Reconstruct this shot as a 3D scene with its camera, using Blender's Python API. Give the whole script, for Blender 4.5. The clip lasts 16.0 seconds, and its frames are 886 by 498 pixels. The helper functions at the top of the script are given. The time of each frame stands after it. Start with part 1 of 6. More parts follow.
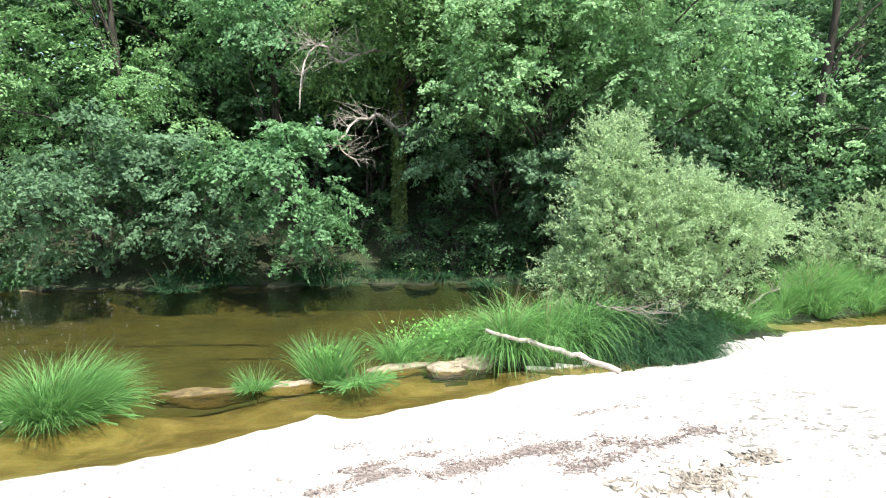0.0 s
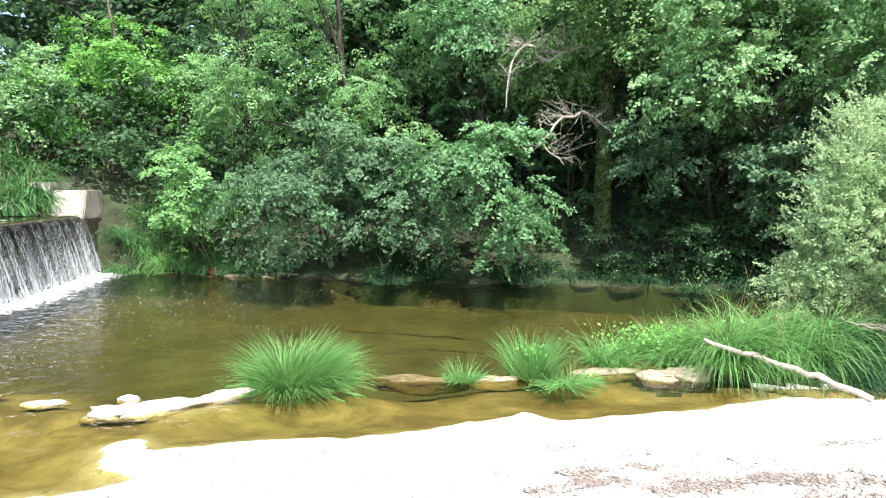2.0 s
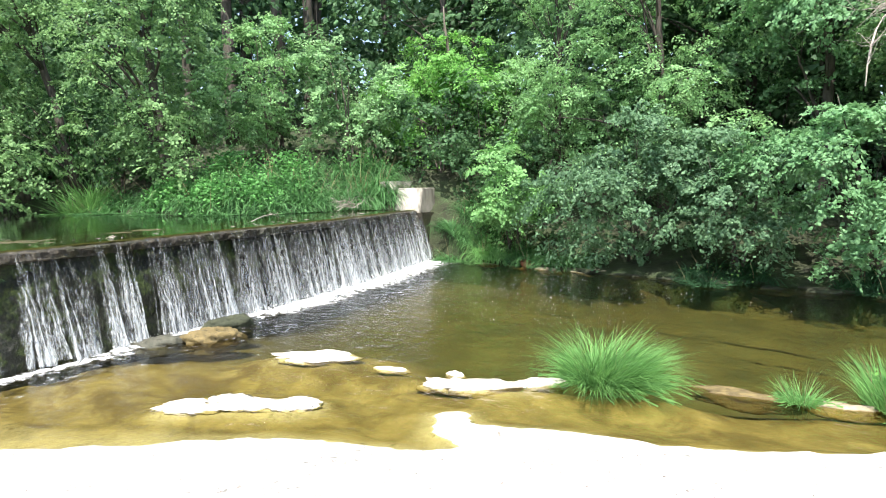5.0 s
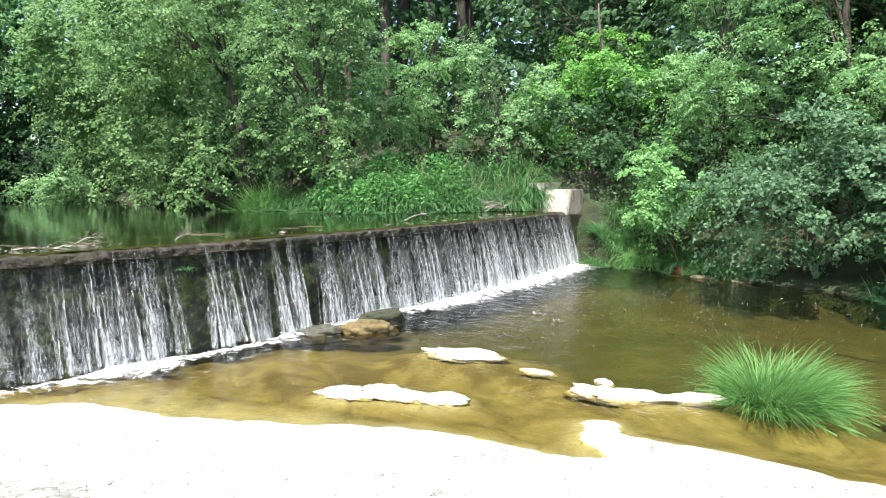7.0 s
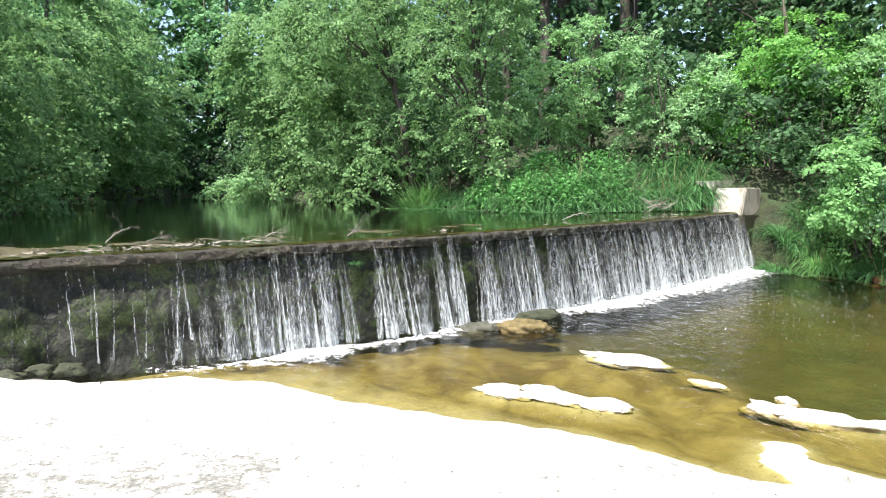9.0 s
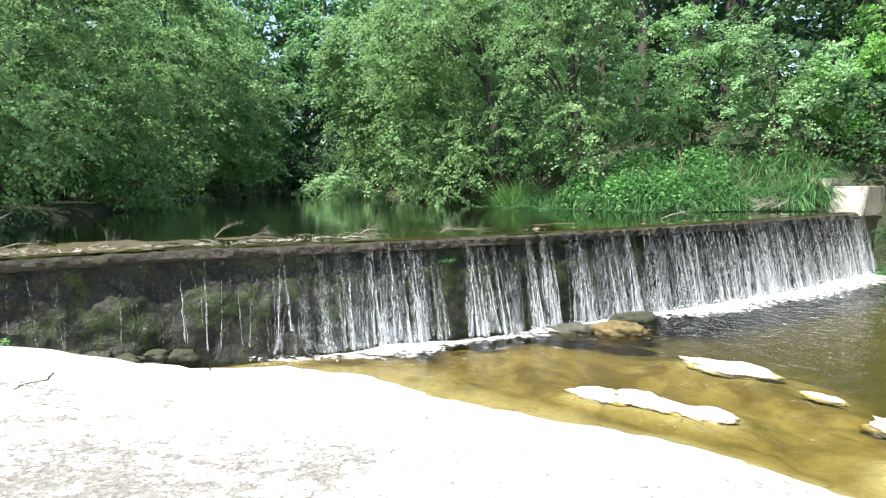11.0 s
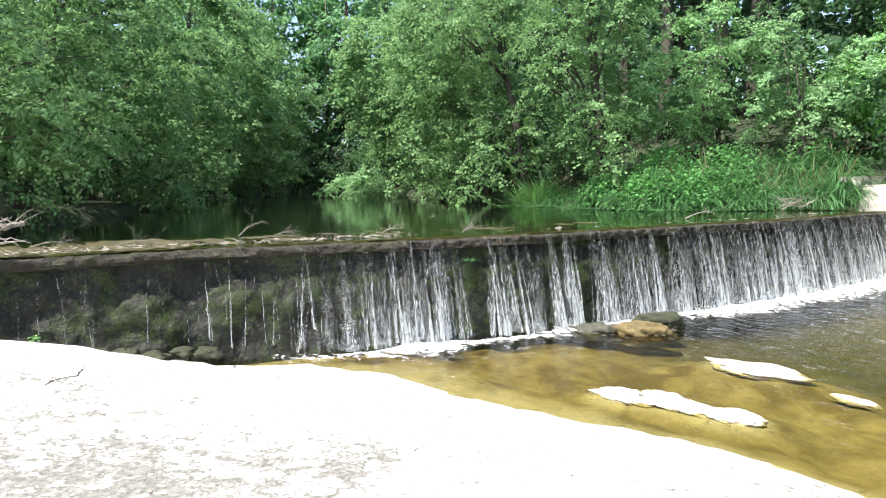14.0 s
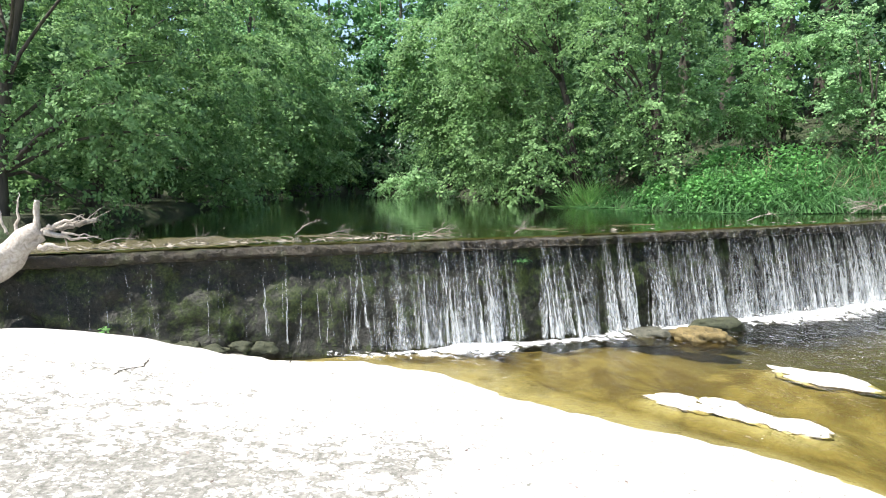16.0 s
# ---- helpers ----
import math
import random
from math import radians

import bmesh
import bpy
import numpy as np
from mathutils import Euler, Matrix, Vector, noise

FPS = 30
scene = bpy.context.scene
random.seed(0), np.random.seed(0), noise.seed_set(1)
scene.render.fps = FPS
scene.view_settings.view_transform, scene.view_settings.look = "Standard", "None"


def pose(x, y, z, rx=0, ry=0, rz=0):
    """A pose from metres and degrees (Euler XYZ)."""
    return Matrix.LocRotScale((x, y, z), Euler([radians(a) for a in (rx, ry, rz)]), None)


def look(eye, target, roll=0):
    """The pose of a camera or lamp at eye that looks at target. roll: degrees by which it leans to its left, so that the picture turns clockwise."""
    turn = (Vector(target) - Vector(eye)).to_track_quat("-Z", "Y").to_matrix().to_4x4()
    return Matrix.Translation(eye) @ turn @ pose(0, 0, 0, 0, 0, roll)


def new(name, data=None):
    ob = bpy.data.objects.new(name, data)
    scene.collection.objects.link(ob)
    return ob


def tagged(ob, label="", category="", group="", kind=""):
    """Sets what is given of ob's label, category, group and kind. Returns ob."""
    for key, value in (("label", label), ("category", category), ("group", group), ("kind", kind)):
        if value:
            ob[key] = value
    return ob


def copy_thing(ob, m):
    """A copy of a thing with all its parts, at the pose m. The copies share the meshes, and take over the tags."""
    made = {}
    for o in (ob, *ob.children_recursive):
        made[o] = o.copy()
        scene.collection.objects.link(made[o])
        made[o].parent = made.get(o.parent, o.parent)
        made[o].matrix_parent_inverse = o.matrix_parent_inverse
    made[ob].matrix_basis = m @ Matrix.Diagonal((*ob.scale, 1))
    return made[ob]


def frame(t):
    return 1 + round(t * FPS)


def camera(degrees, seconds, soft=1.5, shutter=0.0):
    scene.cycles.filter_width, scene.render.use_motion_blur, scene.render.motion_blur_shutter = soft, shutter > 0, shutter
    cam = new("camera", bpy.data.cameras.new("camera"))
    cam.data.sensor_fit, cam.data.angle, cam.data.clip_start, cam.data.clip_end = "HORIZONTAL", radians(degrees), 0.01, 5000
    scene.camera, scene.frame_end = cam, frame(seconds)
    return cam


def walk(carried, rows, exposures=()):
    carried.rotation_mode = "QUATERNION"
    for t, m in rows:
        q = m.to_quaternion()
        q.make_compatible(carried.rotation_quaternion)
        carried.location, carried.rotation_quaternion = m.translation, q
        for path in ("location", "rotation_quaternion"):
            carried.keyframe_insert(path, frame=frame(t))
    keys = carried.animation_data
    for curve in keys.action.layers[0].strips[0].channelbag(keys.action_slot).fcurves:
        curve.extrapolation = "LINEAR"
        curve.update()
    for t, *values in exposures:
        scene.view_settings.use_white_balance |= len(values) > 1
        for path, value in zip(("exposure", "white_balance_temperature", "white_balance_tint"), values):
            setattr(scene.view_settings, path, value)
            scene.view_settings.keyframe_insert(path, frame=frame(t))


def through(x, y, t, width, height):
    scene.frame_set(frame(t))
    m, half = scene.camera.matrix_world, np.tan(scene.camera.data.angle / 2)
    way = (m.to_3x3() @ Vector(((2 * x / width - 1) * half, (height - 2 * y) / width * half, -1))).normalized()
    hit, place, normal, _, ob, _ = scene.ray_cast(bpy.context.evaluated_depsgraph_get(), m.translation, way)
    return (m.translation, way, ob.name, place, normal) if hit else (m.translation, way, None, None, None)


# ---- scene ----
cam = camera(70.6, 16.0, 1.05)
PATH = [
    (0.0, pose(0.323, 0.002, 2.616, 84.03, -0.07, -0.39)),
    (0.5, pose(0.290, -0.002, 2.631, 83.96, -0.10, 3.92)),
    (1.0, pose(0.181, 0.009, 2.612, 84.05, 0.37, 8.59)),
    (1.5, pose(0.130, 0.010, 2.609, 84.08, 0.41, 13.27)),
    (2.0, pose(0.108, 0.021, 2.597, 84.02, 0.13, 17.21)),
    (2.5, pose(0.080, -0.002, 2.607, 83.94, -0.18, 19.15)),
    (3.0, pose(0.022, 0.004, 2.604, 84.17, -0.05, 20.87)),
    (3.5, pose(0.000, -0.000, 2.600, 84.37, 0.58, 23.35)),
    (4.0, pose(-0.017, -0.035, 2.610, 84.34, 0.58, 30.80)),
    (4.5, pose(-0.024, -0.020, 2.591, 84.05, 0.83, 38.71)),
    (7.0, pose(-0.069, -0.122, 2.605, 84.17, 0.53, 57.71)),
    (7.5, pose(-0.044, -0.111, 2.619, 84.09, 0.90, 61.86)),
    (8.0, pose(-0.074, -0.125, 2.607, 84.08, 1.08, 65.97)),
    (8.5, pose(-0.092, -0.158, 2.615, 84.13, 1.14, 68.62)),
    (9.0, pose(-0.120, -0.224, 2.617, 84.20, 0.72, 71.65)),
    (9.5, pose(-0.150, -0.259, 2.619, 84.24, 0.94, 75.15)),
    (10.0, pose(-0.166, -0.272, 2.616, 84.25, 1.14, 78.23)),
    (12.5, pose(-0.173, -0.281, 2.613, 84.14, 0.68, 80.37)),
    (13.0, pose(-0.181, -0.287, 2.608, 84.22, 0.83, 80.68)),
    (13.5, pose(-0.172, -0.279, 2.618, 84.10, 0.84, 80.94)),
    (14.0, pose(-0.188, -0.302, 2.607, 84.09, 0.81, 81.63)),
    (14.5, pose(-0.187, -0.311, 2.603, 84.08, 0.73, 82.68)),
    (15.0, pose(-0.196, -0.319, 2.601, 84.06, 0.74, 84.00)),
    (15.5, pose(-0.198, -0.332, 2.607, 84.04, 0.66, 85.29)),
    (16.0, pose(-0.185, -0.326, 2.604, 84.19, 0.58, 86.33)),
]
walk(cam, PATH, ((0.0, 1.11), (1.0, 1.29), (2.0, 1.36), (4.5, 1.36), (7.0, 1.24), (9.0, 1.26), (12.5, 1.22), (16.0, 1.18)))

# ---------------------------------------------------------------- light
SUN_TO = Vector((0.38, -0.60, 1.40)).normalized()
world = bpy.data.worlds.new("sky")
scene.world = world
world.use_nodes = True
wn = world.node_tree
sky = wn.nodes.new("ShaderNodeTexSky")
sky.sky_type = "NISHITA"
sky.sun_disc = False
sky.sun_elevation = math.asin(SUN_TO.z)
sky.sun_rotation = math.atan2(SUN_TO.x, SUN_TO.y)
sky.air_density, sky.dust_density = 1.0, 2.5
wn.links.new(sky.outputs[0], wn.nodes["Background"].inputs[0])
wn.nodes["Background"].inputs[1].default_value = 0.15
sun = new("sun", bpy.data.lights.new("sun", "SUN"))
sun.data.energy, sun.data.angle, sun.data.color = 4.6, radians(0.6), (1.0, 0.95, 0.87)
sun.matrix_world = look(SUN_TO * 60, (0, 0, 0))

CREST = 1.68          # height of the weir's lip above the lower pool
POOL = 1.715          # level of the upper pool
DAM0 = np.array((-10.95, 0.35))
DAM_U = np.array((-0.305, 0.952))
DAM_N = np.array((0.952, 0.305))


def bow(s):
    """How far the weir bows downstream, s metres along it."""
    up, down = np.clip((s + 3.6) / 6.0, 0, 1), np.clip((14.5 - s) / 6.0, 0, 1)
    return 0.62 * up * up * (3 - 2 * up) * down * down * (3 - 2 * down)


# ---------------------------------------------------------------- materials
class Mat:
    """A node material with short calls for its nodes."""

    def __init__(self, name, rough=0.8):
        self.m = bpy.data.materials.new(name)
        self.m.use_nodes = True
        self.t = self.m.node_tree
        self.b = self.t.nodes["Principled BSDF"]
        self.out = self.t.nodes["Material Output"]
        self.b.inputs["Roughness"].default_value = rough
        self.co = self.t.nodes.new("ShaderNodeTexCoord").outputs["Object"]

    def put(self, socket, value):
        if isinstance(value, bpy.types.NodeSocket):
            self.t.links.new(value, socket)
        elif isinstance(value, tuple) and len(value) == 3:
            socket.default_value = (*value, 1.0) if socket.type == "RGBA" else value
        else:
            socket.default_value = value

    def world(self):
        return self.t.nodes.new("ShaderNodeNewGeometry").outputs["Position"]

    def island(self):
        return self.t.nodes.new("ShaderNodeNewGeometry").outputs["Random Per Island"]

    def scaled(self, co, scale):
        n = self.t.nodes.new("ShaderNodeMapping")
        self.put(n.inputs[0], co)
        n.inputs["Scale"].default_value = scale
        return n.outputs[0]

    def noise(self, scale, detail=4.0, co=None, rough=0.55, distort=0.0):
        n = self.t.nodes.new("ShaderNodeTexNoise")
        self.put(n.inputs["Vector"], co or self.co)
        n.inputs["Scale"].default_value, n.inputs["Detail"].default_value = scale, detail
        n.inputs["Roughness"].default_value, n.inputs["Distortion"].default_value = rough, distort
        return n.outputs["Fac"]

    def voronoi(self, scale, co=None, feature="F1"):
        n = self.t.nodes.new("ShaderNodeTexVoronoi")
        n.feature = feature
        self.put(n.inputs["Vector"], co or self.co)
        n.inputs["Scale"].default_value = scale
        return n.outputs["Distance"]

    def ramp(self, fac, *stops):
        n = self.t.nodes.new("ShaderNodeValToRGB")
        e = n.color_ramp.elements
        while len(e) < len(stops):
            e.new(0.5)
        for el, (p, c) in zip(e, stops):
            el.position, el.color = p, (*c, 1) if isinstance(c, tuple) else (c, c, c, 1)
        self.put(n.inputs[0], fac)
        return n.outputs[0]

    def mix(self, fac, a, b, mode="MIX"):
        n = self.t.nodes.new("ShaderNodeMix")
        n.data_type, n.blend_type = "RGBA", mode
        for k, v in ((0, fac), (6, a), (7, b)):
            self.put(n.inputs[k], v)
        return n.outputs[2]

    def math(self, op, a, b=0.0, c=0.0):
        n = self.t.nodes.new("ShaderNodeMath")
        n.operation = op
        for k, v in enumerate((a, b, c)):
            self.put(n.inputs[k], v)
        return n.outputs[0]

    def axis(self, co, k):
        n = self.t.nodes.new("ShaderNodeSeparateXYZ")
        self.put(n.inputs[0], co)
        return n.outputs[k]

    def span(self, v, lo, hi):
        n = self.t.nodes.new("ShaderNodeMapRange")
        n.interpolation_type = "SMOOTHSTEP"
        self.put(n.inputs[0], v)
        n.inputs[1].default_value, n.inputs[2].default_value = lo, hi
        return n.outputs[0]

    def bump(self, height, strength, dist, to=None):
        n = self.t.nodes.new("ShaderNodeBump")
        self.put(n.inputs["Height"], height)
        n.inputs["Strength"].default_value, n.inputs["Distance"].default_value = strength, dist
        self.put(to or self.b.inputs["Normal"], n.outputs[0])
        return n.outputs[0]

    def color(self, c):
        self.put(self.b.inputs["Base Color"], c)
        return self

    def shader(self, kind, **values):
        n = self.t.nodes.new(kind)
        for k, v in values.items():
            self.put(n.inputs[k.replace("_", " ")], v)
        return n.outputs[0]

    def blend(self, fac, a, b):
        n = self.t.nodes.new("ShaderNodeMixShader")
        for k, v in enumerate((fac, a, b)):
            self.put(n.inputs[k], v)
        return n.outputs[0]

    def surface(self, s):
        self.t.links.new(s, self.out.inputs["Surface"])
        return self


def leaf_mat(name, dark, light, through, gloss=0.58):
    m = Mat(name, gloss)
    c = m.ramp(m.island(), (0.0, tuple(v * 0.68 for v in dark)), (0.6, light), (1.0, tuple(min(1, v * 1.20) for v in light)))
    c = m.mix(m.math("MULTIPLY", m.span(m.noise(1.5, 3, m.world()), 0.40, 0.62), 0.6), c, dark)
    c = m.mix(m.math("MULTIPLY", m.span(m.noise(0.9, 2, m.world()), 0.52, 0.70), 0.5), c, tuple(min(1, v * 1.18) for v in light))
    m.color(c)
    m.b.inputs["Specular IOR Level"].default_value = 0.20
    tr = m.shader("ShaderNodeBsdfTranslucent", Color=m.mix(0.5, c, through))
    m.surface(m.blend(0.38, m.b.outputs[0], tr))
    return m.m


LEAF = {
    "alder": leaf_mat("leaf_alder", (0.066, 0.132, 0.072), (0.153, 0.274, 0.151), (0.250, 0.458, 0.205)),
    "maple": leaf_mat("leaf_maple", (0.091, 0.196, 0.088), (0.195, 0.377, 0.180), (0.297, 0.568, 0.234)),
    "bright": leaf_mat("leaf_bright", (0.110, 0.270, 0.066), (0.215, 0.470, 0.125), (0.33, 0.66, 0.15)),
    "pool": leaf_mat("leaf_pool", (0.090, 0.171, 0.069), (0.206, 0.358, 0.147), (0.330, 0.568, 0.214)),
    "hazel": leaf_mat("leaf_hazel", (0.113, 0.250, 0.088), (0.226, 0.438, 0.168), (0.354, 0.643, 0.206)),
    "herb": leaf_mat("leaf_herb", (0.058, 0.166, 0.051), (0.123, 0.314, 0.092), (0.177, 0.467, 0.121)),
    "yellow": leaf_mat("leaf_yellow", (0.128, 0.249, 0.106), (0.254, 0.454, 0.195), (0.389, 0.682, 0.259)),
    "grey": leaf_mat("leaf_grey", (0.140, 0.262, 0.120), (0.285, 0.480, 0.228), (0.370, 0.640, 0.270)),
    # darkest leaf tone; for the wood behind, its shade is put into this colour
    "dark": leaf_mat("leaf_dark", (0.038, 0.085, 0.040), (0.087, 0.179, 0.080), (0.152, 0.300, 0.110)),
    "willow": leaf_mat("leaf_willow", (0.265, 0.390, 0.200), (0.365, 0.505, 0.280), (0.46, 0.62, 0.30), 0.8),
    "ivy": leaf_mat("leaf_ivy", (0.085, 0.130, 0.042), (0.190, 0.270, 0.092), (0.15, 0.26, 0.07)),
    "grass": leaf_mat("blade_grass", (0.092, 0.230, 0.066), (0.195, 0.400, 0.130), (0.26, 0.50, 0.15), 0.6),
    "grass_cool": leaf_mat("blade_grass_cool", (0.046, 0.128, 0.044), (0.104, 0.240, 0.086), (0.14, 0.33, 0.11), 0.55),
    # dark copy of the grass: shade under willow and far-bank trees put into colour
    "grass_shade": leaf_mat("blade_grass_shade", (0.022, 0.066, 0.030), (0.052, 0.132, 0.060), (0.07, 0.18, 0.07), 0.6),
    "seed": leaf_mat("blade_dry", (0.200, 0.170, 0.090), (0.360, 0.320, 0.190), (0.27, 0.21, 0.11), 0.7),
}


def bark_mat(name, a, b, scale=9.0):
    m = Mat(name, 0.9)
    co = m.scaled(m.co, (1, 1, 0.18))
    n = m.noise(scale, 5, co)
    moss = m.span(m.noise(1.3, 3), 0.5, 0.72)
    m.color(m.mix(m.math("MULTIPLY", moss, 0.5), m.ramp(n, (0.3, a), (0.7, b)), (0.05, 0.07, 0.025)))
    m.bump(m.noise(scale * 2.5, 5, co), 0.7, 0.03)
    return m.m


BARK = bark_mat("bark_grey_brown", (0.055, 0.045, 0.035), (0.190, 0.165, 0.135))
BARK_DARK = bark_mat("bark_dark", (0.030, 0.025, 0.020), (0.105, 0.090, 0.075))


def deadwood_mat(name, a, b):
    m = Mat(name, 0.85)
    co = m.scaled(m.co, (6, 6, 6))
    n = m.noise(2.2, 6, co, 0.65, 1.2)
    m.color(m.mix(m.span(m.noise(0.9, 3), 0.55, 0.75), m.ramp(n, (0.32, a), (0.68, b)), (0.16, 0.12, 0.085)))
    m.bump(m.noise(30, 5, m.scaled(m.co, (1, 1, 0.2))), 0.5, 0.012)
    return m.m


DEADWOOD = deadwood_mat("deadwood_silver", (0.230, 0.200, 0.170), (0.480, 0.445, 0.395))
DEADGREY = deadwood_mat("deadwood_grey", (0.150, 0.130, 0.110), (0.340, 0.310, 0.275))
DRIFT = deadwood_mat("driftwood_weathered", (0.060, 0.050, 0.042), (0.350, 0.320, 0.275))
m = Mat("dry_stalk", 0.85)
m.color(m.ramp(m.island(), (0.0, (0.14, 0.12, 0.09)), (1.0, (0.36, 0.33, 0.28))))
STALK = m.m

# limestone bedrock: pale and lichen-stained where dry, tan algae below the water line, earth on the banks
m = Mat("bedrock_limestone", 0.85)
P = m.world()
fine, mid, wide = m.noise(28, 6, P), m.noise(4.5, 5, P, 0.62, 0.4), m.noise(0.7, 3, P)
stone = m.ramp(mid, (0.28, (0.40, 0.375, 0.335)), (0.52, (0.55, 0.53, 0.49)), (0.75, (0.63, 0.61, 0.57)))


def patch(x, y, r):
    """How near a point is to the middle of a lichen-grown patch, from 1 to 0."""
    n = m.t.nodes.new("ShaderNodeVectorMath")
    n.operation = "DISTANCE"
    m.put(n.inputs[0], m.scaled(P, (1, 1, 0)))
    n.inputs[1].default_value = (x, y, 0)
    ragged = m.math("ADD", n.outputs["Value"], m.math("MULTIPLY", m.math("SUBTRACT", m.noise(0.9, 5, P, 0.6, 0.5), 0.5), r * 1.9))
    return m.span(ragged, r, r * 0.15)


grown = m.math("MAXIMUM", m.math("MAXIMUM", patch(-3.7, -2.2, 3.3), m.math("MULTIPLY", patch(3.6, 4.6, 2.2), 0.55)), m.math("MULTIPLY", m.span(m.noise(0.5, 3, P), 0.46, 0.66), 0.22))
grain = m.noise(8.0, 8, m.scaled(P, (1, 0.8, 1)), 0.62, 1.2)
spots = m.span(m.math("ADD", m.math("ADD", grain, m.math("MULTIPLY", m.math("SUBTRACT", m.noise(31, 5, P, 0.65, 0.5), 0.5), 0.55)), m.math("MULTIPLY", grown, 0.215)), 0.63, 0.68)
tone = m.ramp(m.noise(24, 5, P, 0.7), (0.35, (0.075, 0.074, 0.062)), (0.62, (0.225, 0.222, 0.198)))
stone = m.mix(m.math("MULTIPLY", spots, 0.94), stone, tone)
specks = m.math("MULTIPLY", m.span(m.noise(15, 5, m.scaled(P, (1, 0.6, 1)), 0.6, 0.8), 0.635, 0.67), m.span(m.noise(1.6, 4, P), 0.44, 0.58))
stone = m.mix(m.math("MULTIPLY", specks, 0.85), stone, (0.105, 0.088, 0.066))
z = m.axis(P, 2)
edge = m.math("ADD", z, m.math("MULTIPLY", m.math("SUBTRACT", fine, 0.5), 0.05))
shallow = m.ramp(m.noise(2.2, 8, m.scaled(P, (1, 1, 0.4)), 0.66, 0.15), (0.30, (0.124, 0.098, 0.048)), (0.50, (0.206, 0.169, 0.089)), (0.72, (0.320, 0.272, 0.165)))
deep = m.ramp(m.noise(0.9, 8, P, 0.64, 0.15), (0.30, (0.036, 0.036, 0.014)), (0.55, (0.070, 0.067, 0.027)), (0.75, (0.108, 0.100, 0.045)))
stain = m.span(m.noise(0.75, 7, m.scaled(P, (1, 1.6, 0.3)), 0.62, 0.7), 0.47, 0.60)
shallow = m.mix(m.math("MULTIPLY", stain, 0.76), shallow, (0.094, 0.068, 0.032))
# bed colour darkens with depth, in place of light lost in the water
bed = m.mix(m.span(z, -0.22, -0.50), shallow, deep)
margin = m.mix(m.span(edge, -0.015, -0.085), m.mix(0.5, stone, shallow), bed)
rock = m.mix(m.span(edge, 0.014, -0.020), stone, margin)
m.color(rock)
m.bump(m.math("ADD", m.math("MULTIPLY", fine, 0.35), mid), 0.55, 0.06)
BEDROCK = m.m

m = Mat("bank_earth", 0.95)
P = m.world()
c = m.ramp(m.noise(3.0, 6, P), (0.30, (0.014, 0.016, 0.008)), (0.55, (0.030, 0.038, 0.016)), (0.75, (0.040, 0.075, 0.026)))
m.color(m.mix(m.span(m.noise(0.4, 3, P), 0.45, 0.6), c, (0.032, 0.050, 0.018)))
m.bump(m.noise(16, 5, P), 0.9, 0.08)
EARTH = m.m


def stone_mat(name, a, b, wet=(0.20, 0.14, 0.055), line=0.06):
    m = Mat(name, 0.82)
    P = m.world()
    mid = m.noise(5.5, 5, P, 0.6, 0.5)
    c = m.ramp(mid, (0.30, a), (0.65, b))
    c = m.mix(m.math("MULTIPLY", m.span(m.noise(15, 4, P), 0.56, 0.66), 0.6), c, tuple(v * 0.45 for v in a))
    m.color(m.mix(m.span(m.math("ADD", m.axis(P, 2), m.math("MULTIPLY", m.noise(12, 3, P), 0.06)), line, line - 0.05), c, wet))
    m.bump(m.math("ADD", mid, m.math("MULTIPLY", m.noise(34, 5, P), 0.4)), 0.8, 0.05)
    return m.m


ROCK_PALE = stone_mat("rock_pale", (0.42, 0.38, 0.32), (0.62, 0.59, 0.53), (0.27, 0.215, 0.115), 0.03)
ROCK_TAN = stone_mat("rock_tan", (0.22, 0.18, 0.12), (0.39, 0.34, 0.25), (0.20, 0.155, 0.070))
# moss on the boulders; on far-bank stones also shade put into colour
ROCK_MOSS_SHADE = stone_mat("rock_moss_shade", (0.018, 0.024, 0.012), (0.046, 0.052, 0.026), (0.018, 0.020, 0.010))
ROCK_WET = stone_mat("rock_wet", (0.040, 0.042, 0.030), (0.085, 0.085, 0.062), (0.045, 0.042, 0.024))
ROCK_OCHRE = stone_mat("rock_ochre", (0.080, 0.062, 0.024), (0.175, 0.132, 0.052), (0.07, 0.05, 0.02))
RUST = stone_mat("rust_stone", (0.10, 0.030, 0.016), (0.19, 0.055, 0.028), (0.20, 0.05, 0.02))


def concrete_mat(name, a, b, grime):
    m = Mat(name, 0.88)
    P = m.world()
    c = m.ramp(m.noise(2.6, 5, P), (0.30, a), (0.70, b))
    run = m.span(m.noise(3.5, 4, m.scaled(P, (1, 1, 0.15))), 0.48, 0.70)
    m.color(m.mix(m.math("MULTIPLY", run, 0.7), c, grime))
    m.bump(m.math("ADD", m.noise(45, 4, P), m.noise(6, 4, P)), 0.45, 0.02)
    return m.m


CONCRETE = concrete_mat("concrete_pale", (0.28, 0.26, 0.22), (0.43, 0.405, 0.355), (0.10, 0.092, 0.070))
# darker copy for the abutment's front: grime runs, and weaker light as grey
CONCRETE_SHADE = concrete_mat("concrete_shade_side", (0.16, 0.148, 0.12), (0.27, 0.25, 0.215), (0.075, 0.072, 0.05))
m = Mat("weir_sill", 0.55)
P = m.world()
c = m.ramp(m.noise(7, 7, P, 0.72), (0.36, (0.010, 0.008, 0.005)), (0.55, (0.032, 0.026, 0.015)), (0.74, (0.125, 0.106, 0.074)))
m.color(m.mix(m.math("MULTIPLY", m.span(m.noise(2.0, 4, P), 0.48, 0.62), 0.6), c, (0.035, 0.040, 0.012)))
m.bump(m.noise(26, 6, P, 0.7), 1.0, 0.05)
CAP = m.m

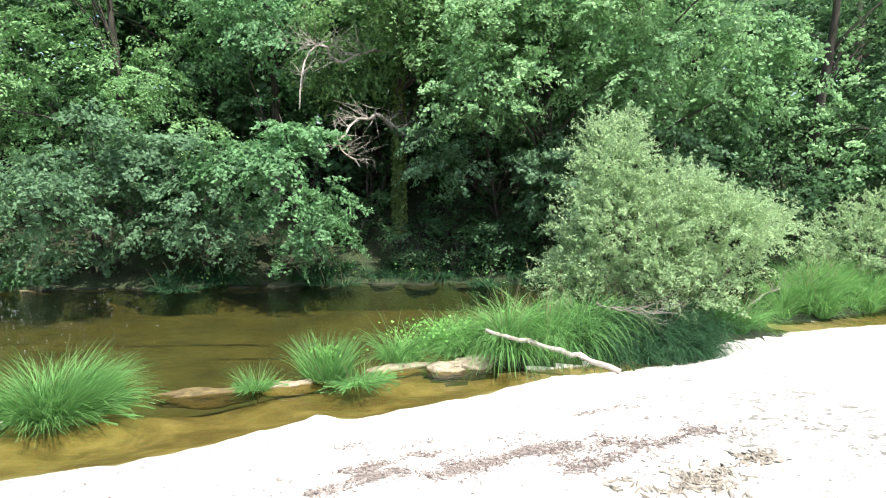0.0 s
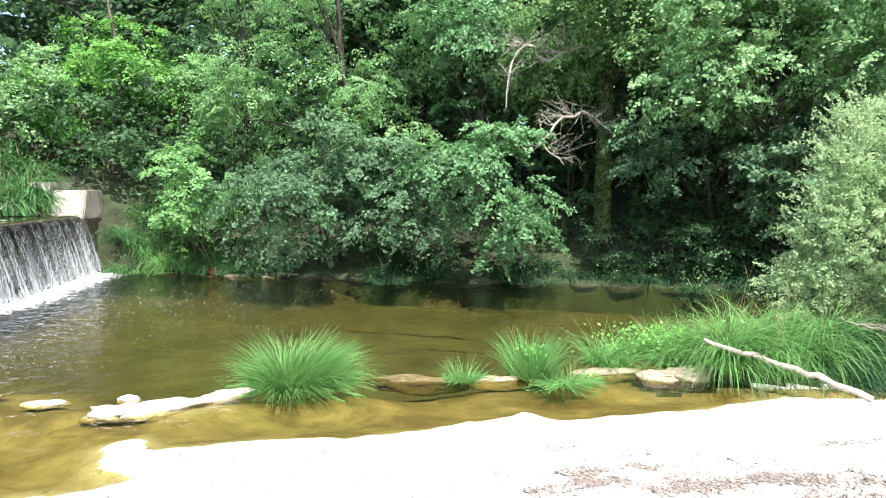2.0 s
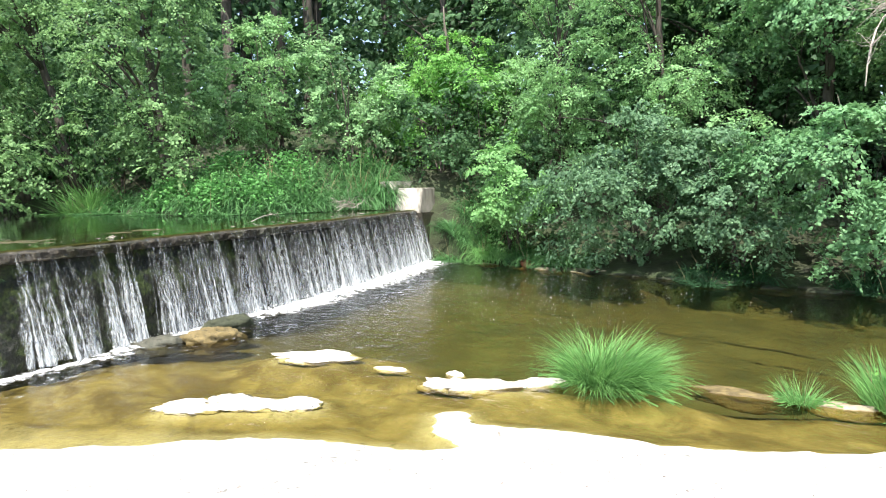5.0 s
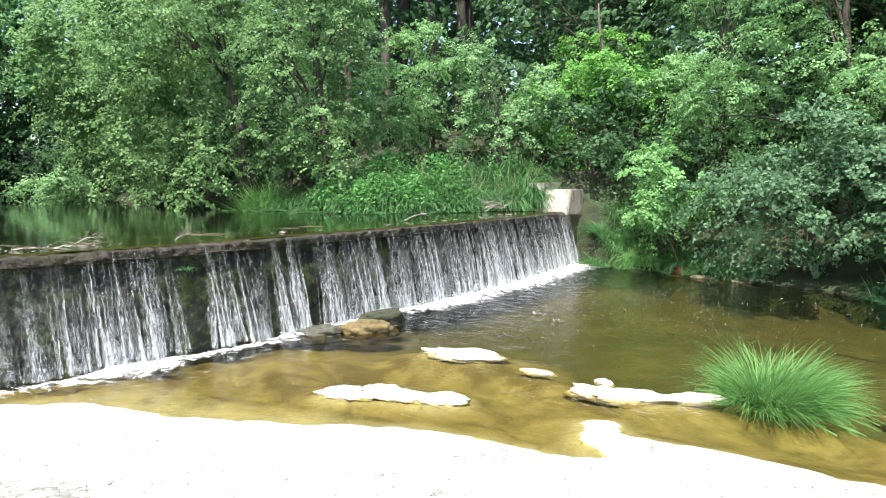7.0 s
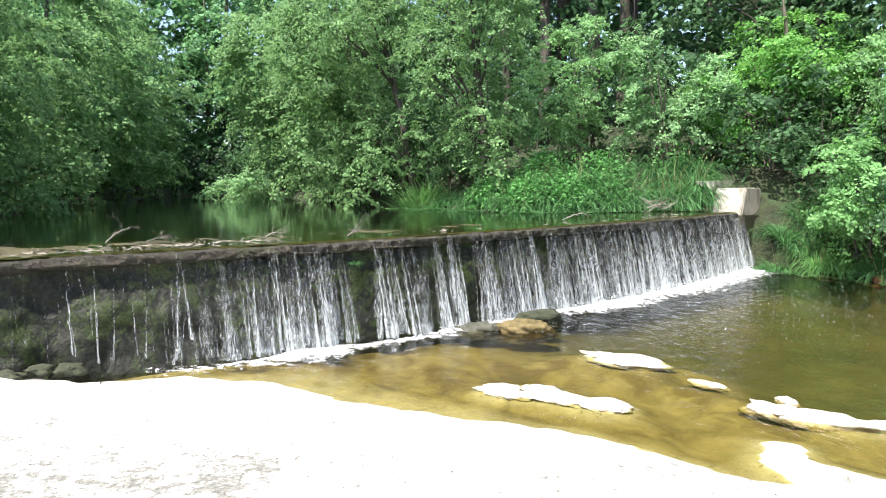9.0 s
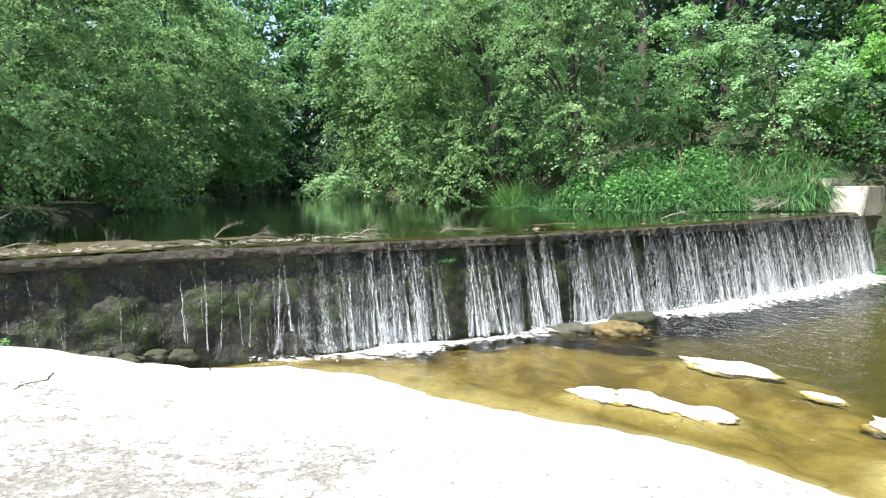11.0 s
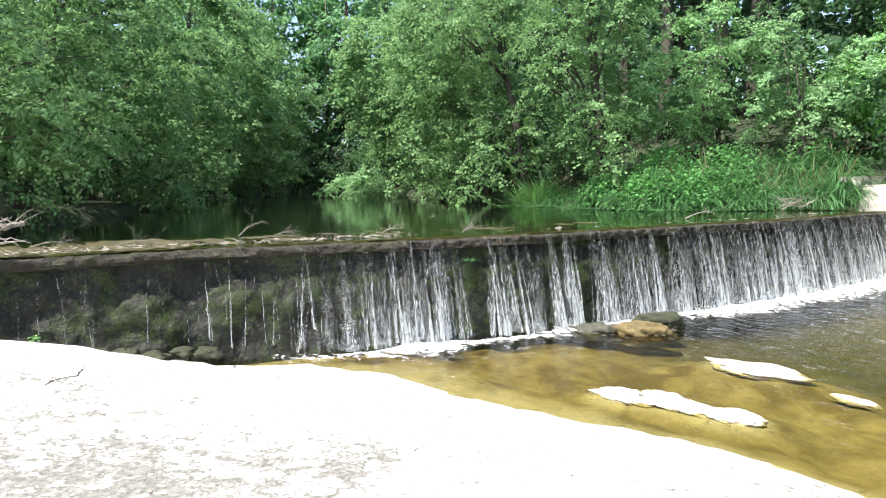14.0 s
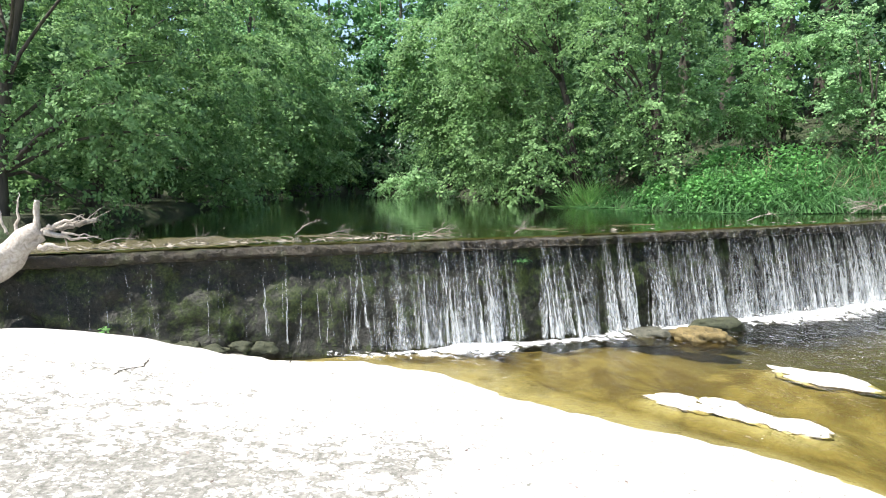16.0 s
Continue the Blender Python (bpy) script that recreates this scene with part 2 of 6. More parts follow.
m = Mat("algae_apron", 0.45)
P = m.world()
c = m.ramp(m.noise(3.5, 7, P, 0.68, 0.4), (0.32, (0.030, 0.027, 0.010)), (0.55, (0.072, 0.061, 0.023)), (0.72, (0.130, 0.110, 0.052)))
m.color(m.mix(m.span(m.noise(19, 5, P, 0.7), 0.62, 0.70), c, (0.22, 0.19, 0.14)))
m.bump(m.noise(22, 6, P, 0.7), 0.8, 0.03)
APRON = m.m

m = Mat("weir_wet_wall", 0.48)
P = m.world()
big = m.noise(1.7, 5, P, 0.65, 0.6)
c = m.ramp(m.noise(14, 7, P, 0.72), (0.36, (0.004, 0.005, 0.003)), (0.58, (0.012, 0.013, 0.009)), (0.80, (0.060, 0.060, 0.048)))
moss = m.span(m.math("ADD", m.math("MULTIPLY", big, 0.55), m.math("MULTIPLY", m.noise(8, 6, P, 0.7, 0.6), 0.45)), 0.47, 0.58)
m.color(m.mix(m.math("MULTIPLY", moss, 0.8), c, m.ramp(m.noise(30, 4, P), (0.35, (0.012, 0.021, 0.005)), (0.68, (0.046, 0.066, 0.016)))))
m.b.inputs["Specular IOR Level"].default_value = 0.25
m.bump(m.math("ADD", big, m.math("MULTIPLY", m.noise(11, 7, P, 0.65), 0.5)), 0.8, 0.07)
WALL_WET = m.m


def water_mat(name, tint, ripple, fine, scale, stretch):
    m = Mat(name)
    P = m.scaled(m.world(), stretch)
    h = m.math("ADD", m.noise(scale, 3, P, 0.5, 0.5), m.math("MULTIPLY", m.noise(scale * 4.5, 2, P), fine))
    n = m.bump(h, 1.0, ripple)
    fr = m.t.nodes.new("ShaderNodeFresnel")
    fr.inputs["IOR"].default_value = 1.333
    m.put(fr.inputs["Normal"], n)
    gl = m.shader("ShaderNodeBsdfGlossy", Color=(0.95, 0.97, 1.0), Roughness=0.07, Normal=n)
    m.surface(m.blend(fr.outputs[0], m.shader("ShaderNodeBsdfTransparent", Color=tint), gl))
    return m.m


WATER_LOW = water_mat("river_water", (0.762, 0.742, 0.492), 0.030, 0.36, 2.8, (1, 1.3, 1))
WATER_UP = water_mat("pool_water", (0.42, 0.50, 0.22), 0.004, 0.15, 1.6, (1, 1, 1))

m = Mat("falling_water", 0.25)
P = m.world()
m.color((0.54, 0.575, 0.59))
m.b.inputs["Specular IOR Level"].default_value = 0.4
cov = m.t.nodes.new("ShaderNodeAttribute")
cov.attribute_name = "cover"
streak = m.noise(30, 5, m.scaled(P, (1.4, 1.4, 0.19)), 0.70, 0.9)
fac = m.math("MULTIPLY", m.span(m.math("ADD", m.math("MULTIPLY", streak, 0.75), m.math("MULTIPLY", cov.outputs["Fac"], 0.36)), 0.43, 0.75), 0.78)
m.surface(m.blend(fac, m.shader("ShaderNodeBsdfTransparent", Color=(1.0, 1.0, 1.0)), m.b.outputs[0]))
FALL = m.m

m = Mat("foam", 0.6)
P = m.world()
m.color((0.86, 0.89, 0.90))
uvn = m.t.nodes.new("ShaderNodeAttribute")
uvn.attribute_name = "cover"
lace = m.noise(6, 6, m.scaled(P, (1.0, 1.0, 0.3)), 0.66, 0.8)
fac = m.span(m.math("ADD", m.math("SUBTRACT", lace, 0.64), m.math("MULTIPLY", uvn.outputs["Fac"], 0.36)), -0.06, 0.22)
m.bump(lace, 0.6, 0.04)
m.surface(m.blend(fac, m.shader("ShaderNodeBsdfTransparent", Color=(1.0, 1.0, 1.0)), m.b.outputs[0]))
FOAM = m.m

m = Mat("bubble", 0.4)
m.color((0.82, 0.85, 0.84))
BUBBLE = m.m

m = Mat("leaf_litter", 0.9)
m.color(m.ramp(m.island(), (0.0, (0.085, 0.064, 0.055)), (0.5, (0.190, 0.160, 0.142)), (1.0, (0.350, 0.315, 0.290))))
LITTER = m.m

m = Mat("crack_shadow", 0.95)
m.color(m.ramp(m.noise(20, 3, m.world()), (0.35, (0.020, 0.017, 0.012)), (0.7, (0.060, 0.050, 0.034))))
CRACK = m.m


# ---------------------------------------------------------------- mesh helpers
def mesh(name, verts, faces, smooth=False, mats=()):
    """A mesh from arrays: verts (n, 3) and faces (k, 3) or (k, 4)."""
    verts, faces = np.asarray(verts, np.float32), np.asarray(faces, np.int32)
    me = bpy.data.meshes.new(name)
    n = faces.shape[1]
    me.vertices.add(len(verts))
    me.vertices.foreach_set("co", verts.ravel())
    me.loops.add(faces.size)
    me.loops.foreach_set("vertex_index", faces.ravel())
    me.polygons.add(len(faces))
    me.polygons.foreach_set("loop_start", np.arange(0, faces.size, n, dtype=np.int32))
    me.polygons.foreach_set("use_smooth", np.full(len(faces), smooth))
    for a in mats:
        me.materials.append(a)
    me.update(calc_edges=True)
    me.validate()
    return me


def part(name, me, material, parent, label=""):
    ob = new(name, me)
    if material and not me.materials:
        me.materials.append(material)
    ob.parent = parent
    return tagged(ob, label)


def thing(name, at, label, category, group="", kind=""):
    """An empty at the base of a thing made of parts."""
    ob = new(name)
    ob.location = at
    return tagged(ob, label, category, group, kind)


def joined(pieces):
    """Several (verts, faces) of one face size as one."""
    vs, fs, n = [], [], 0
    for v, f in pieces:
        vs.append(v), fs.append(np.asarray(f) + n)
        n += len(v)
    return np.concatenate(vs), np.concatenate(fs)


def tube(points, radii, sides=7):
    """A tapered tube with quads through the points."""
    p, r = np.asarray(points, float), np.asarray(radii, float)
    d = np.gradient(p, axis=0)
    d /= np.linalg.norm(d, axis=1)[:, None] + 1e-9
    ref = np.where(abs(d[:, 2:3]) > 0.9, (1.0, 0, 0), (0, 0, 1.0))
    a = np.cross(d, ref)
    a /= np.linalg.norm(a, axis=1)[:, None]
    b = np.cross(d, a)
    w = np.linspace(0, 2 * np.pi, sides, endpoint=False)
    ring = a[:, None] * np.cos(w)[None, :, None] + b[:, None] * np.sin(w)[None, :, None]
    v = (p[:, None] + ring * r[:, None, None]).reshape(-1, 3)
    i, j = np.meshgrid(np.arange(len(p) - 1), np.arange(sides), indexing="ij")
    k = (j + 1) % sides
    f = np.stack((i * sides + j, i * sides + k, (i + 1) * sides + k, (i + 1) * sides + j), -1).reshape(-1, 4)
    end = (len(p) - 1) * sides
    cap = [(end, end + q, end + q + 1, end + min(q + 2, sides - 1)) for q in range(1, sides - 2, 2)]
    start = [(0, min(q + 2, sides - 1), q + 1, q) for q in range(1, sides - 2, 2)]
    return v, np.concatenate((f, [c for c in cap + start if len(set(c)) == 4]))


def bent(rng, a, b, n, wobble, sag=0.0):
    """Points from a to b, wandering sideways."""
    a, b = np.asarray(a, float), np.asarray(b, float)
    t = np.linspace(0, 1, n)[:, None]
    off = np.cumsum(rng.normal(0, wobble, (n, 3)), axis=0)
    off -= off[0] + (off[-1] - off[0]) * t
    return a + (b - a) * t + off + np.array((0, 0, 1.0)) * sag * np.sin(t * np.pi)


def leaf_cloud(rng, centers, size, normal_bias, droop=0.35, slim=0.42, loose=0.55):
    """Kite-shaped leaves, folded along the midrib, one at each centre."""
    n = len(centers)
    up = normal_bias + rng.normal(0, loose, (n, 3))
    up /= np.linalg.norm(up, axis=1)[:, None]
    ax = np.cross(up, rng.normal(0, 1, (n, 3)))
    ax[:, 2] -= droop * rng.random(n)
    ax /= np.linalg.norm(ax, axis=1)[:, None]
    side = np.cross(up, ax)
    side /= np.linalg.norm(side, axis=1)[:, None]
    nor = np.cross(ax, side)
    s = (size * rng.uniform(0.65, 1.3, n))[:, None]
    base, tip = centers - ax * s * 0.5, centers + ax * s * 0.5
    l = centers + side * s * slim - nor * s * 0.10 - ax * s * 0.05
    r = centers - side * s * slim - nor * s * 0.10 - ax * s * 0.05
    v = np.stack((base, l, tip, r), 1).reshape(-1, 3)
    k = np.arange(n)[:, None] * 4
    f = np.concatenate((k + (0, 2, 1), k + (0, 3, 2)), 1).reshape(-1, 3)
    return v, f


def blades(rng, roots, length, lean, droop, width, segs=4):
    """Grass blades: tapered ribbons that rise and arch over. lean (n, 2): sideways direction and first tilt; droop: how far each bends over."""
    n = len(roots)
    t = np.linspace(0, 1, segs + 1)
    tilt = np.clip(np.linalg.norm(lean, axis=1), 0.0, 1.2)
    dirs = lean / (np.linalg.norm(lean, axis=1)[:, None] + 1e-6)
    ang = tilt[:, None] * 0.8 + droop[:, None] * 1.9 * ((t[:-1] + t[1:]) / 2)[None, :] ** 1.0
    step = (length / segs)[:, None]
    horiz = np.concatenate((np.zeros((n, 1)), np.cumsum(np.sin(ang) * step, 1)), 1)
    vert = np.concatenate((np.zeros((n, 1)), np.cumsum(np.cos(ang) * step, 1)), 1)
    p = np.zeros((n, segs + 1, 3))
    p[:, :, 0] = roots[:, None, 0] + dirs[:, 0:1] * horiz
    p[:, :, 1] = roots[:, None, 1] + dirs[:, 1:2] * horiz
    p[:, :, 2] = roots[:, None, 2] + vert
    tw = rng.uniform(0, np.pi, n)
    sd = np.stack((np.cos(tw), np.sin(tw), np.zeros(n)), 1)[:, None, :]
    w = (width * rng.uniform(0.6, 1.3, n))[:, None, None] * (1 - t ** 1.6 * 0.93)[None, :, None] * 0.5
    v = np.stack((p - sd * w, p + sd * w), 2).reshape(-1, 3)
    k = (np.arange(n) * (segs + 1) * 2)[:, None, None] + (np.arange(segs) * 2)[None, :, None]
    f = (k + np.array((0, 1, 3, 2))).reshape(-1, 4)
    return v, f


def vnoise(p, scale, seed=0.0):
    """Noise for an (n, 3) array from a few sine waves: smooth, cheap, never repeating visibly."""
    q = np.asarray(p, float) * scale + seed * 7.31
    out = np.zeros(len(q))
    for k, (a, b, c, w) in enumerate(((1.0, 0.37, 0.71, 1.0), (-0.62, 1.13, 0.29, 0.9), (0.45, -0.83, 1.21, 0.8), (1.9, 1.3, -0.8, 0.5), (-1.4, 2.2, 1.7, 0.45), (3.1, -2.3, 2.6, 0.3))):
        out += w * np.sin(q @ np.array((a, b, c)) + k * 1.9 + seed)
    return out / 2.2


# ---------------------------------------------------------------- ground
# plan of the shore: the dry edge of the bedrock slab from the weir down the river
SHORE = np.array(((-10.5, -3.9), (-9.9, -2.9), (-9.32, -1.95), (-9.28, -0.9), (-8.48, 0.3), (-7.28, 1.22), (-6.5, 2.1), (-5.9, 2.9), (-5.2, 3.5), (-4.32, 3.93),
                  (-4.10, 4.26), (-4.58, 4.38), (-4.93, 4.74), (-4.7, 4.98), (-4.40, 4.80), (-3.55, 5.33), (-2.7, 5.6), (-1.94, 6.11), (-1.05, 6.83),
                  (-0.54, 6.79), (0.63, 7.44), (1.89, 8.27), (2.87, 8.47), (3.81, 8.88), (6.02, 10.37), (7.66, 11.12), (8.6, 11.25), (14, 13.2), (30, 18), (90, 30)))
FAR = np.array(((-15.2, 14.9), (-13.5, 14.9), (-9, 15.2), (-3.5, 16.2), (1.5, 16.4), (6.0, 16.2), (12, 16.6), (30, 22), (90, 36)))
UPR = np.array(((-15.6, 14.6), (-16.9, 12.6), (-17.6, 9.8), (-18.8, 8.2), (-22.0, 7.4), (-29, 7.0), (-36, 5.8), (-48, 4.7), (-70, 3), (-84, 1), (-88, -5)))
UPL = np.array(((-88, -5), (-84, -8), (-70, -9), (-55, -10), (-36, -10), (-24, -8.0), (-17, -7.8), (-11.5, -7.3)))
SLAB = np.concatenate((SHORE, ((400, 30), (400, -400), (-400, -400), (-400, -62)), UPL))
NORTH = np.concatenate((FAR, ((400, 80), (400, 400), (-400, 400), (-400, -60), (-88, -5.5)), UPR[::-1]))


def along(p, line):
    """The distance from each point to a line of corners."""
    best = np.full(len(p), 1e9)
    for a, b in zip(line[:-1], line[1:]):
        d = b - a
        t = np.clip(((p - a) @ d) / (d @ d), 0, 1)[:, None]
        best = np.minimum(best, np.linalg.norm(p - a - t * d, axis=1))
    return best


def inside(p, poly):
    odd = np.zeros(len(p), bool)
    for (x0, y0), (x1, y1) in zip(poly, np.roll(poly, -1, axis=0)):
        hit = (y0 > p[:, 1]) != (y1 > p[:, 1])
        odd ^= hit & (p[:, 0] < (x1 - x0) * (p[:, 1] - y0) / ((y1 - y0) + 1e-12) + x0)
    return odd


def mound(p, x, y, rx, ry, h, turn=0.0):
    c, s = math.cos(turn), math.sin(turn)
    u, v = p[:, 0] - x, p[:, 1] - y
    return h * np.exp(-(((u * c + v * s) / rx) ** 2 + ((v * c - u * s) / ry) ** 2))


RIDGE = np.array(((-8.7, 4.75), (-8.2, 4.85), (-6.6, 5.5), (-5.0, 5.9), (-3.9, 6.75), (-2.0, 7.75), (0.3, 8.9), (1.4, 9.3)))


def height(p):
    """The ground's height at each plan point."""
    q = np.column_stack((p, np.zeros(len(p))))
    dn, ds = along(p, FAR), along(p, SHORE)
    du = np.minimum(along(p, UPR), along(p, UPL))
    north, slab = inside(p, NORTH), inside(p, SLAB)
    upper = (((p - DAM0) @ DAM_N) < -0.2) & ~north & ~slab
    lower = ~north & ~slab & ~upper
    wob = vnoise(q, 0.9, 1) * 0.5 + vnoise(q, 2.3, 2) * 0.3
    z = np.zeros(len(p))
    # dry slab: a low dome that dips under the water, with a swell beside the weir
    dome = 1.08 * (1 - np.exp(-ds / 3.1)) + (0.026 * vnoise(q, 3.4, 17) + 0.024 * vnoise(q, 7.5, 18) + 0.014 * vnoise(q, 13.0, 19)) * np.exp(-ds / 1.2) * np.clip((q[:, 0] + 14) / 3, 0, 1) + 0.012 * wob * np.minimum(ds, 1.5) + 0.03 * vnoise(q, 0.8, 4) * np.clip(ds / 2, 0, 1)
    dome += mound(p, -7.0, -4.4, 2.3, 1.7, 0.36) * np.clip(ds / 1.5, 0, 1)
    back = np.clip(-p[:, 1] - 6, 0, 60)
    z = np.where(slab, dome + back * 0.05, z)
    # lower pool
    west = np.clip((p[:, 1] - 2.5) / 5.0, 0, 1)
    shelf = -(0.20 + 0.42 * west) * (1 - np.exp(-np.maximum(ds, 0) / 2.6)) - 0.015 + 0.05 * wob * np.clip(ds / 1.2, 0, 1)
    deep = -0.58 * np.clip(dn / 0.35, 0, 1) + 0.12 * vnoise(q, 0.45, 6)
    k = np.clip(ds / 5.5, 0, 1) * west * np.clip(((p - DAM0) @ DAM_N - 1.0) / 4.0, 0.1, 1)
    bed = np.where(dn < 0.35, np.maximum(deep, shelf), shelf * (1 - k) + np.minimum(shelf, deep) * k)
    toe = (p - DAM0) @ DAM_N
    bed -= (0.04 * np.exp(-((toe - 1.25) / 0.55) ** 2) + 0.07 * np.clip(vnoise(q, 1.5, 33), 0, 2) + 0.05 * np.clip(vnoise(q, 4.1, 34), 0, 2)) * np.clip(ds / 0.8, 0, 1) * np.clip((5.5 - p[:, 1]) / 3.0, 0, 1)
    bed += 0.34 * np.exp(-(along(p, RIDGE) / 0.42) ** 2) * (0.75 + 0.35 * vnoise(q, 1.7, 8))
    bed += mound(p, 3.0, 9.8, 2.3, 0.62, 0.75, 0.34) + mound(p, 8.6, 13.2, 2.8, 0.85, 0.75, 0.45)
    awash = along(p, np.array(((-7.30, 2.85), (-7.10, 3.30), (-6.75, 3.52), (-6.35, 3.85))))
    flat = along(p, np.array(((-8.30, 4.88), (-7.60, 5.36)))) - 0.14
    bed = np.maximum(bed, -0.022 + 0.012 * vnoise(q, 4.3, 13) - 0.30 * np.clip(np.minimum(awash - 0.25, flat), 0, 2))
    z = np.where(lower, np.maximum(bed, -1.0), z)
    # upper pool
    z = np.where(upper, POOL - 0.02 - 1.1 * np.clip(du / 2.0, 0, 1), z)
    # far bank
    rise = np.minimum(du, dn)
    bank = np.where(dn <= du, 0.10 + 1.15 * np.clip((dn - 0.5) / 2.4, 0, 1) ** 1.3 + 0.06 * np.clip(dn - 2, 0, 40), POOL + 0.02 + 1.15 * np.clip(du / 2.4, 0, 1) + 0.07 * np.clip(du - 1, 0, 40))
    west = np.clip((-13.0 - p[:, 0]) / 3.0, 0, 1)
    bank = bank * (1 - west) + west * (POOL + 0.04 + 1.1 * np.clip(rise / 2.4, 0, 1) + 0.07 * np.clip(rise, 0, 40))
    bank = bank + 0.26 * np.clip(rise - 4.0, 0, 14)
    z = np.where(north, bank + 0.10 * vnoise(q, 0.7, 9) * np.clip(rise, 0, 1), z)
    # left bank behind the weir's end
    left = np.clip((-p[:, 0] - 11.0) / 2.5, 0, 1) * np.clip((-p[:, 1] - 7.0) / 1.2, 0, 1)
    z = np.where(slab, np.maximum(z, left * (POOL + 0.25 + 0.06 * np.clip(du, 0, 40) + 0.26 * np.clip(du - 4.0, 0, 14))), z)
    return z


def ground_z(x, y):
    return float(height(np.array(((x, y),), float))[0])


def spread(lo, hi, step, far):
    """Even steps between lo and hi, then ever wider ones out to far."""
    c = list(np.arange(lo, hi + 1e-6, step))
    s = step
    while c[-1] < far:
        s *= 1.22
        c.append(c[-1] + s)
    s = step
    while c[0] > -far:
        s *= 1.22
        c.insert(0, c[0] - s)
    return np.array(c)


gx, gy = spread(-12.5, 9, 0.105, 900), spread(-6, 13.5, 0.105, 900)
GX, GY = np.meshgrid(gx, gy, indexing="ij")
gp = np.column_stack((GX.ravel(), GY.ravel()))
gz = height(gp)
i, j = np.meshgrid(np.arange(len(gx) - 1), np.arange(len(gy) - 1), indexing="ij")
w = len(gy)
gf = np.stack((i * w + j, (i + 1) * w + j, (i + 1) * w + j + 1, i * w + j + 1), -1).reshape(-1, 4)
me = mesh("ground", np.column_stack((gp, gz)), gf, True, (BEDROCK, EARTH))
mid = gp[gf].mean(1)
du = np.minimum(along(mid, UPR), along(mid, UPL))
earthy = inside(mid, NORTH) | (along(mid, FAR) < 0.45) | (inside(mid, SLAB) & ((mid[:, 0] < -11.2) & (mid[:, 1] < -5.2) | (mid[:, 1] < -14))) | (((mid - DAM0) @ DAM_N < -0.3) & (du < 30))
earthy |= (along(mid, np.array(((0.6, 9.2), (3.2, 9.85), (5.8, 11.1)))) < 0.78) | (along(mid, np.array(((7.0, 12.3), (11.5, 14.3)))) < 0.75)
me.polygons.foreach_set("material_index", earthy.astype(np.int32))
ground = tagged(new("ground", me), "pale limestone slab, river bed and wooded banks", "ground", kind="structure")

# ---------------------------------------------------------------- water
n = 60
X, Y = np.meshgrid(np.linspace(-17, 140, n), np.linspace(-8, 60, n), indexing="ij")
i, j = np.meshgrid(np.arange(n - 1), np.arange(n - 1), indexing="ij")
f = np.stack((i * n + j, (i + 1) * n + j, (i + 1) * n + j + 1, i * n + j + 1), -1).reshape(-1, 4)
ob = new("water_lower", mesh("water_lower", np.column_stack((X.ravel(), Y.ravel(), np.zeros(X.size))), f, True, (WATER_LOW,)))
tagged(ob, "clear olive-brown shallow river water below the weir", "water", kind="structure")
# the upper pool ends at the weir's lip
n = 40
U, V = np.meshgrid(np.linspace(-0.02, -190, n), np.linspace(-12, 15.6, n), indexing="ij")
i, j = np.meshgrid(np.arange(n - 1), np.arange(n - 1), indexing="ij")
f = np.stack((i * n + j, i * n + j + 1, (i + 1) * n + j + 1, (i + 1) * n + j), -1).reshape(-1, 4)
wide = 1 + np.abs(U) / 12.0
reach = bow(V) * np.clip(1 + U / 9.0, 0, 1)
px = DAM0[0] + DAM_N[0] * (U + reach) + DAM_U[0] * V * wide
py = DAM0[1] + DAM_N[1] * (U * 0.2 + reach) + DAM_U[1] * V * wide
ob = new("water_upper", mesh("water_upper", np.column_stack((px.ravel(), py.ravel(), np.full(U.size, POOL))), f, True, (WATER_UP,)))
tagged(ob, "still dark green water of the upper pool", "water", kind="structure")


# ---------------------------------------------------------------- weir
def dam_xyz(s, out, z):
    """A place on the weir, which bows a little downstream: s metres along it, out metres towards the lower pool."""
    s, out, z = np.broadcast_arrays(np.asarray(s, float), np.asarray(out, float), np.asarray(z, float))
    out = out + bow(s)
    return np.stack((DAM0[0] + DAM_U[0] * s + DAM_N[0] * out, DAM0[1] + DAM_U[1] * s + DAM_N[1] * out, z), -1)


weir = thing("weir", (0, 0, 0), "weathered stone and concrete weir across the river", "weir", kind="structure")
S0, S1 = -7.5, 14.75
ns, nz = 360, 44
s, v = np.meshgrid(np.linspace(S0, S1, ns), np.linspace(0, 1, nz), indexing="ij")
z = -0.9 + v * (CREST - 0.15 + 0.9)
out = 0.02 + 0.40 * (1 - np.clip(z / 1.45, -0.5, 1))
pts = dam_xyz(s, out, z).reshape(-1, 3)
stone_bulge = np.array([0.055 * noise.fractal(Vector(p) * 1.8, 0.9, 2.1, 6) - 0.02 for p in pts])
left_rough = np.clip((-1.0 - s.ravel()) / 3.0, 0, 1)
stone_bulge *= 1 + 1.3 * left_rough
pts[:, :2] += DAM_N * stone_bulge[:, None]
i, j = np.meshgrid(np.arange(ns - 1), np.arange(nz - 1), indexing="ij")
f = np.stack((i * nz + j, (i + 1) * nz + j, (i + 1) * nz + j + 1, i * nz + j + 1), -1).reshape(-1, 4)
part("wall", mesh("weir_wall", pts, f, True), WALL_WET, weir, "dark wet mossy stone face")
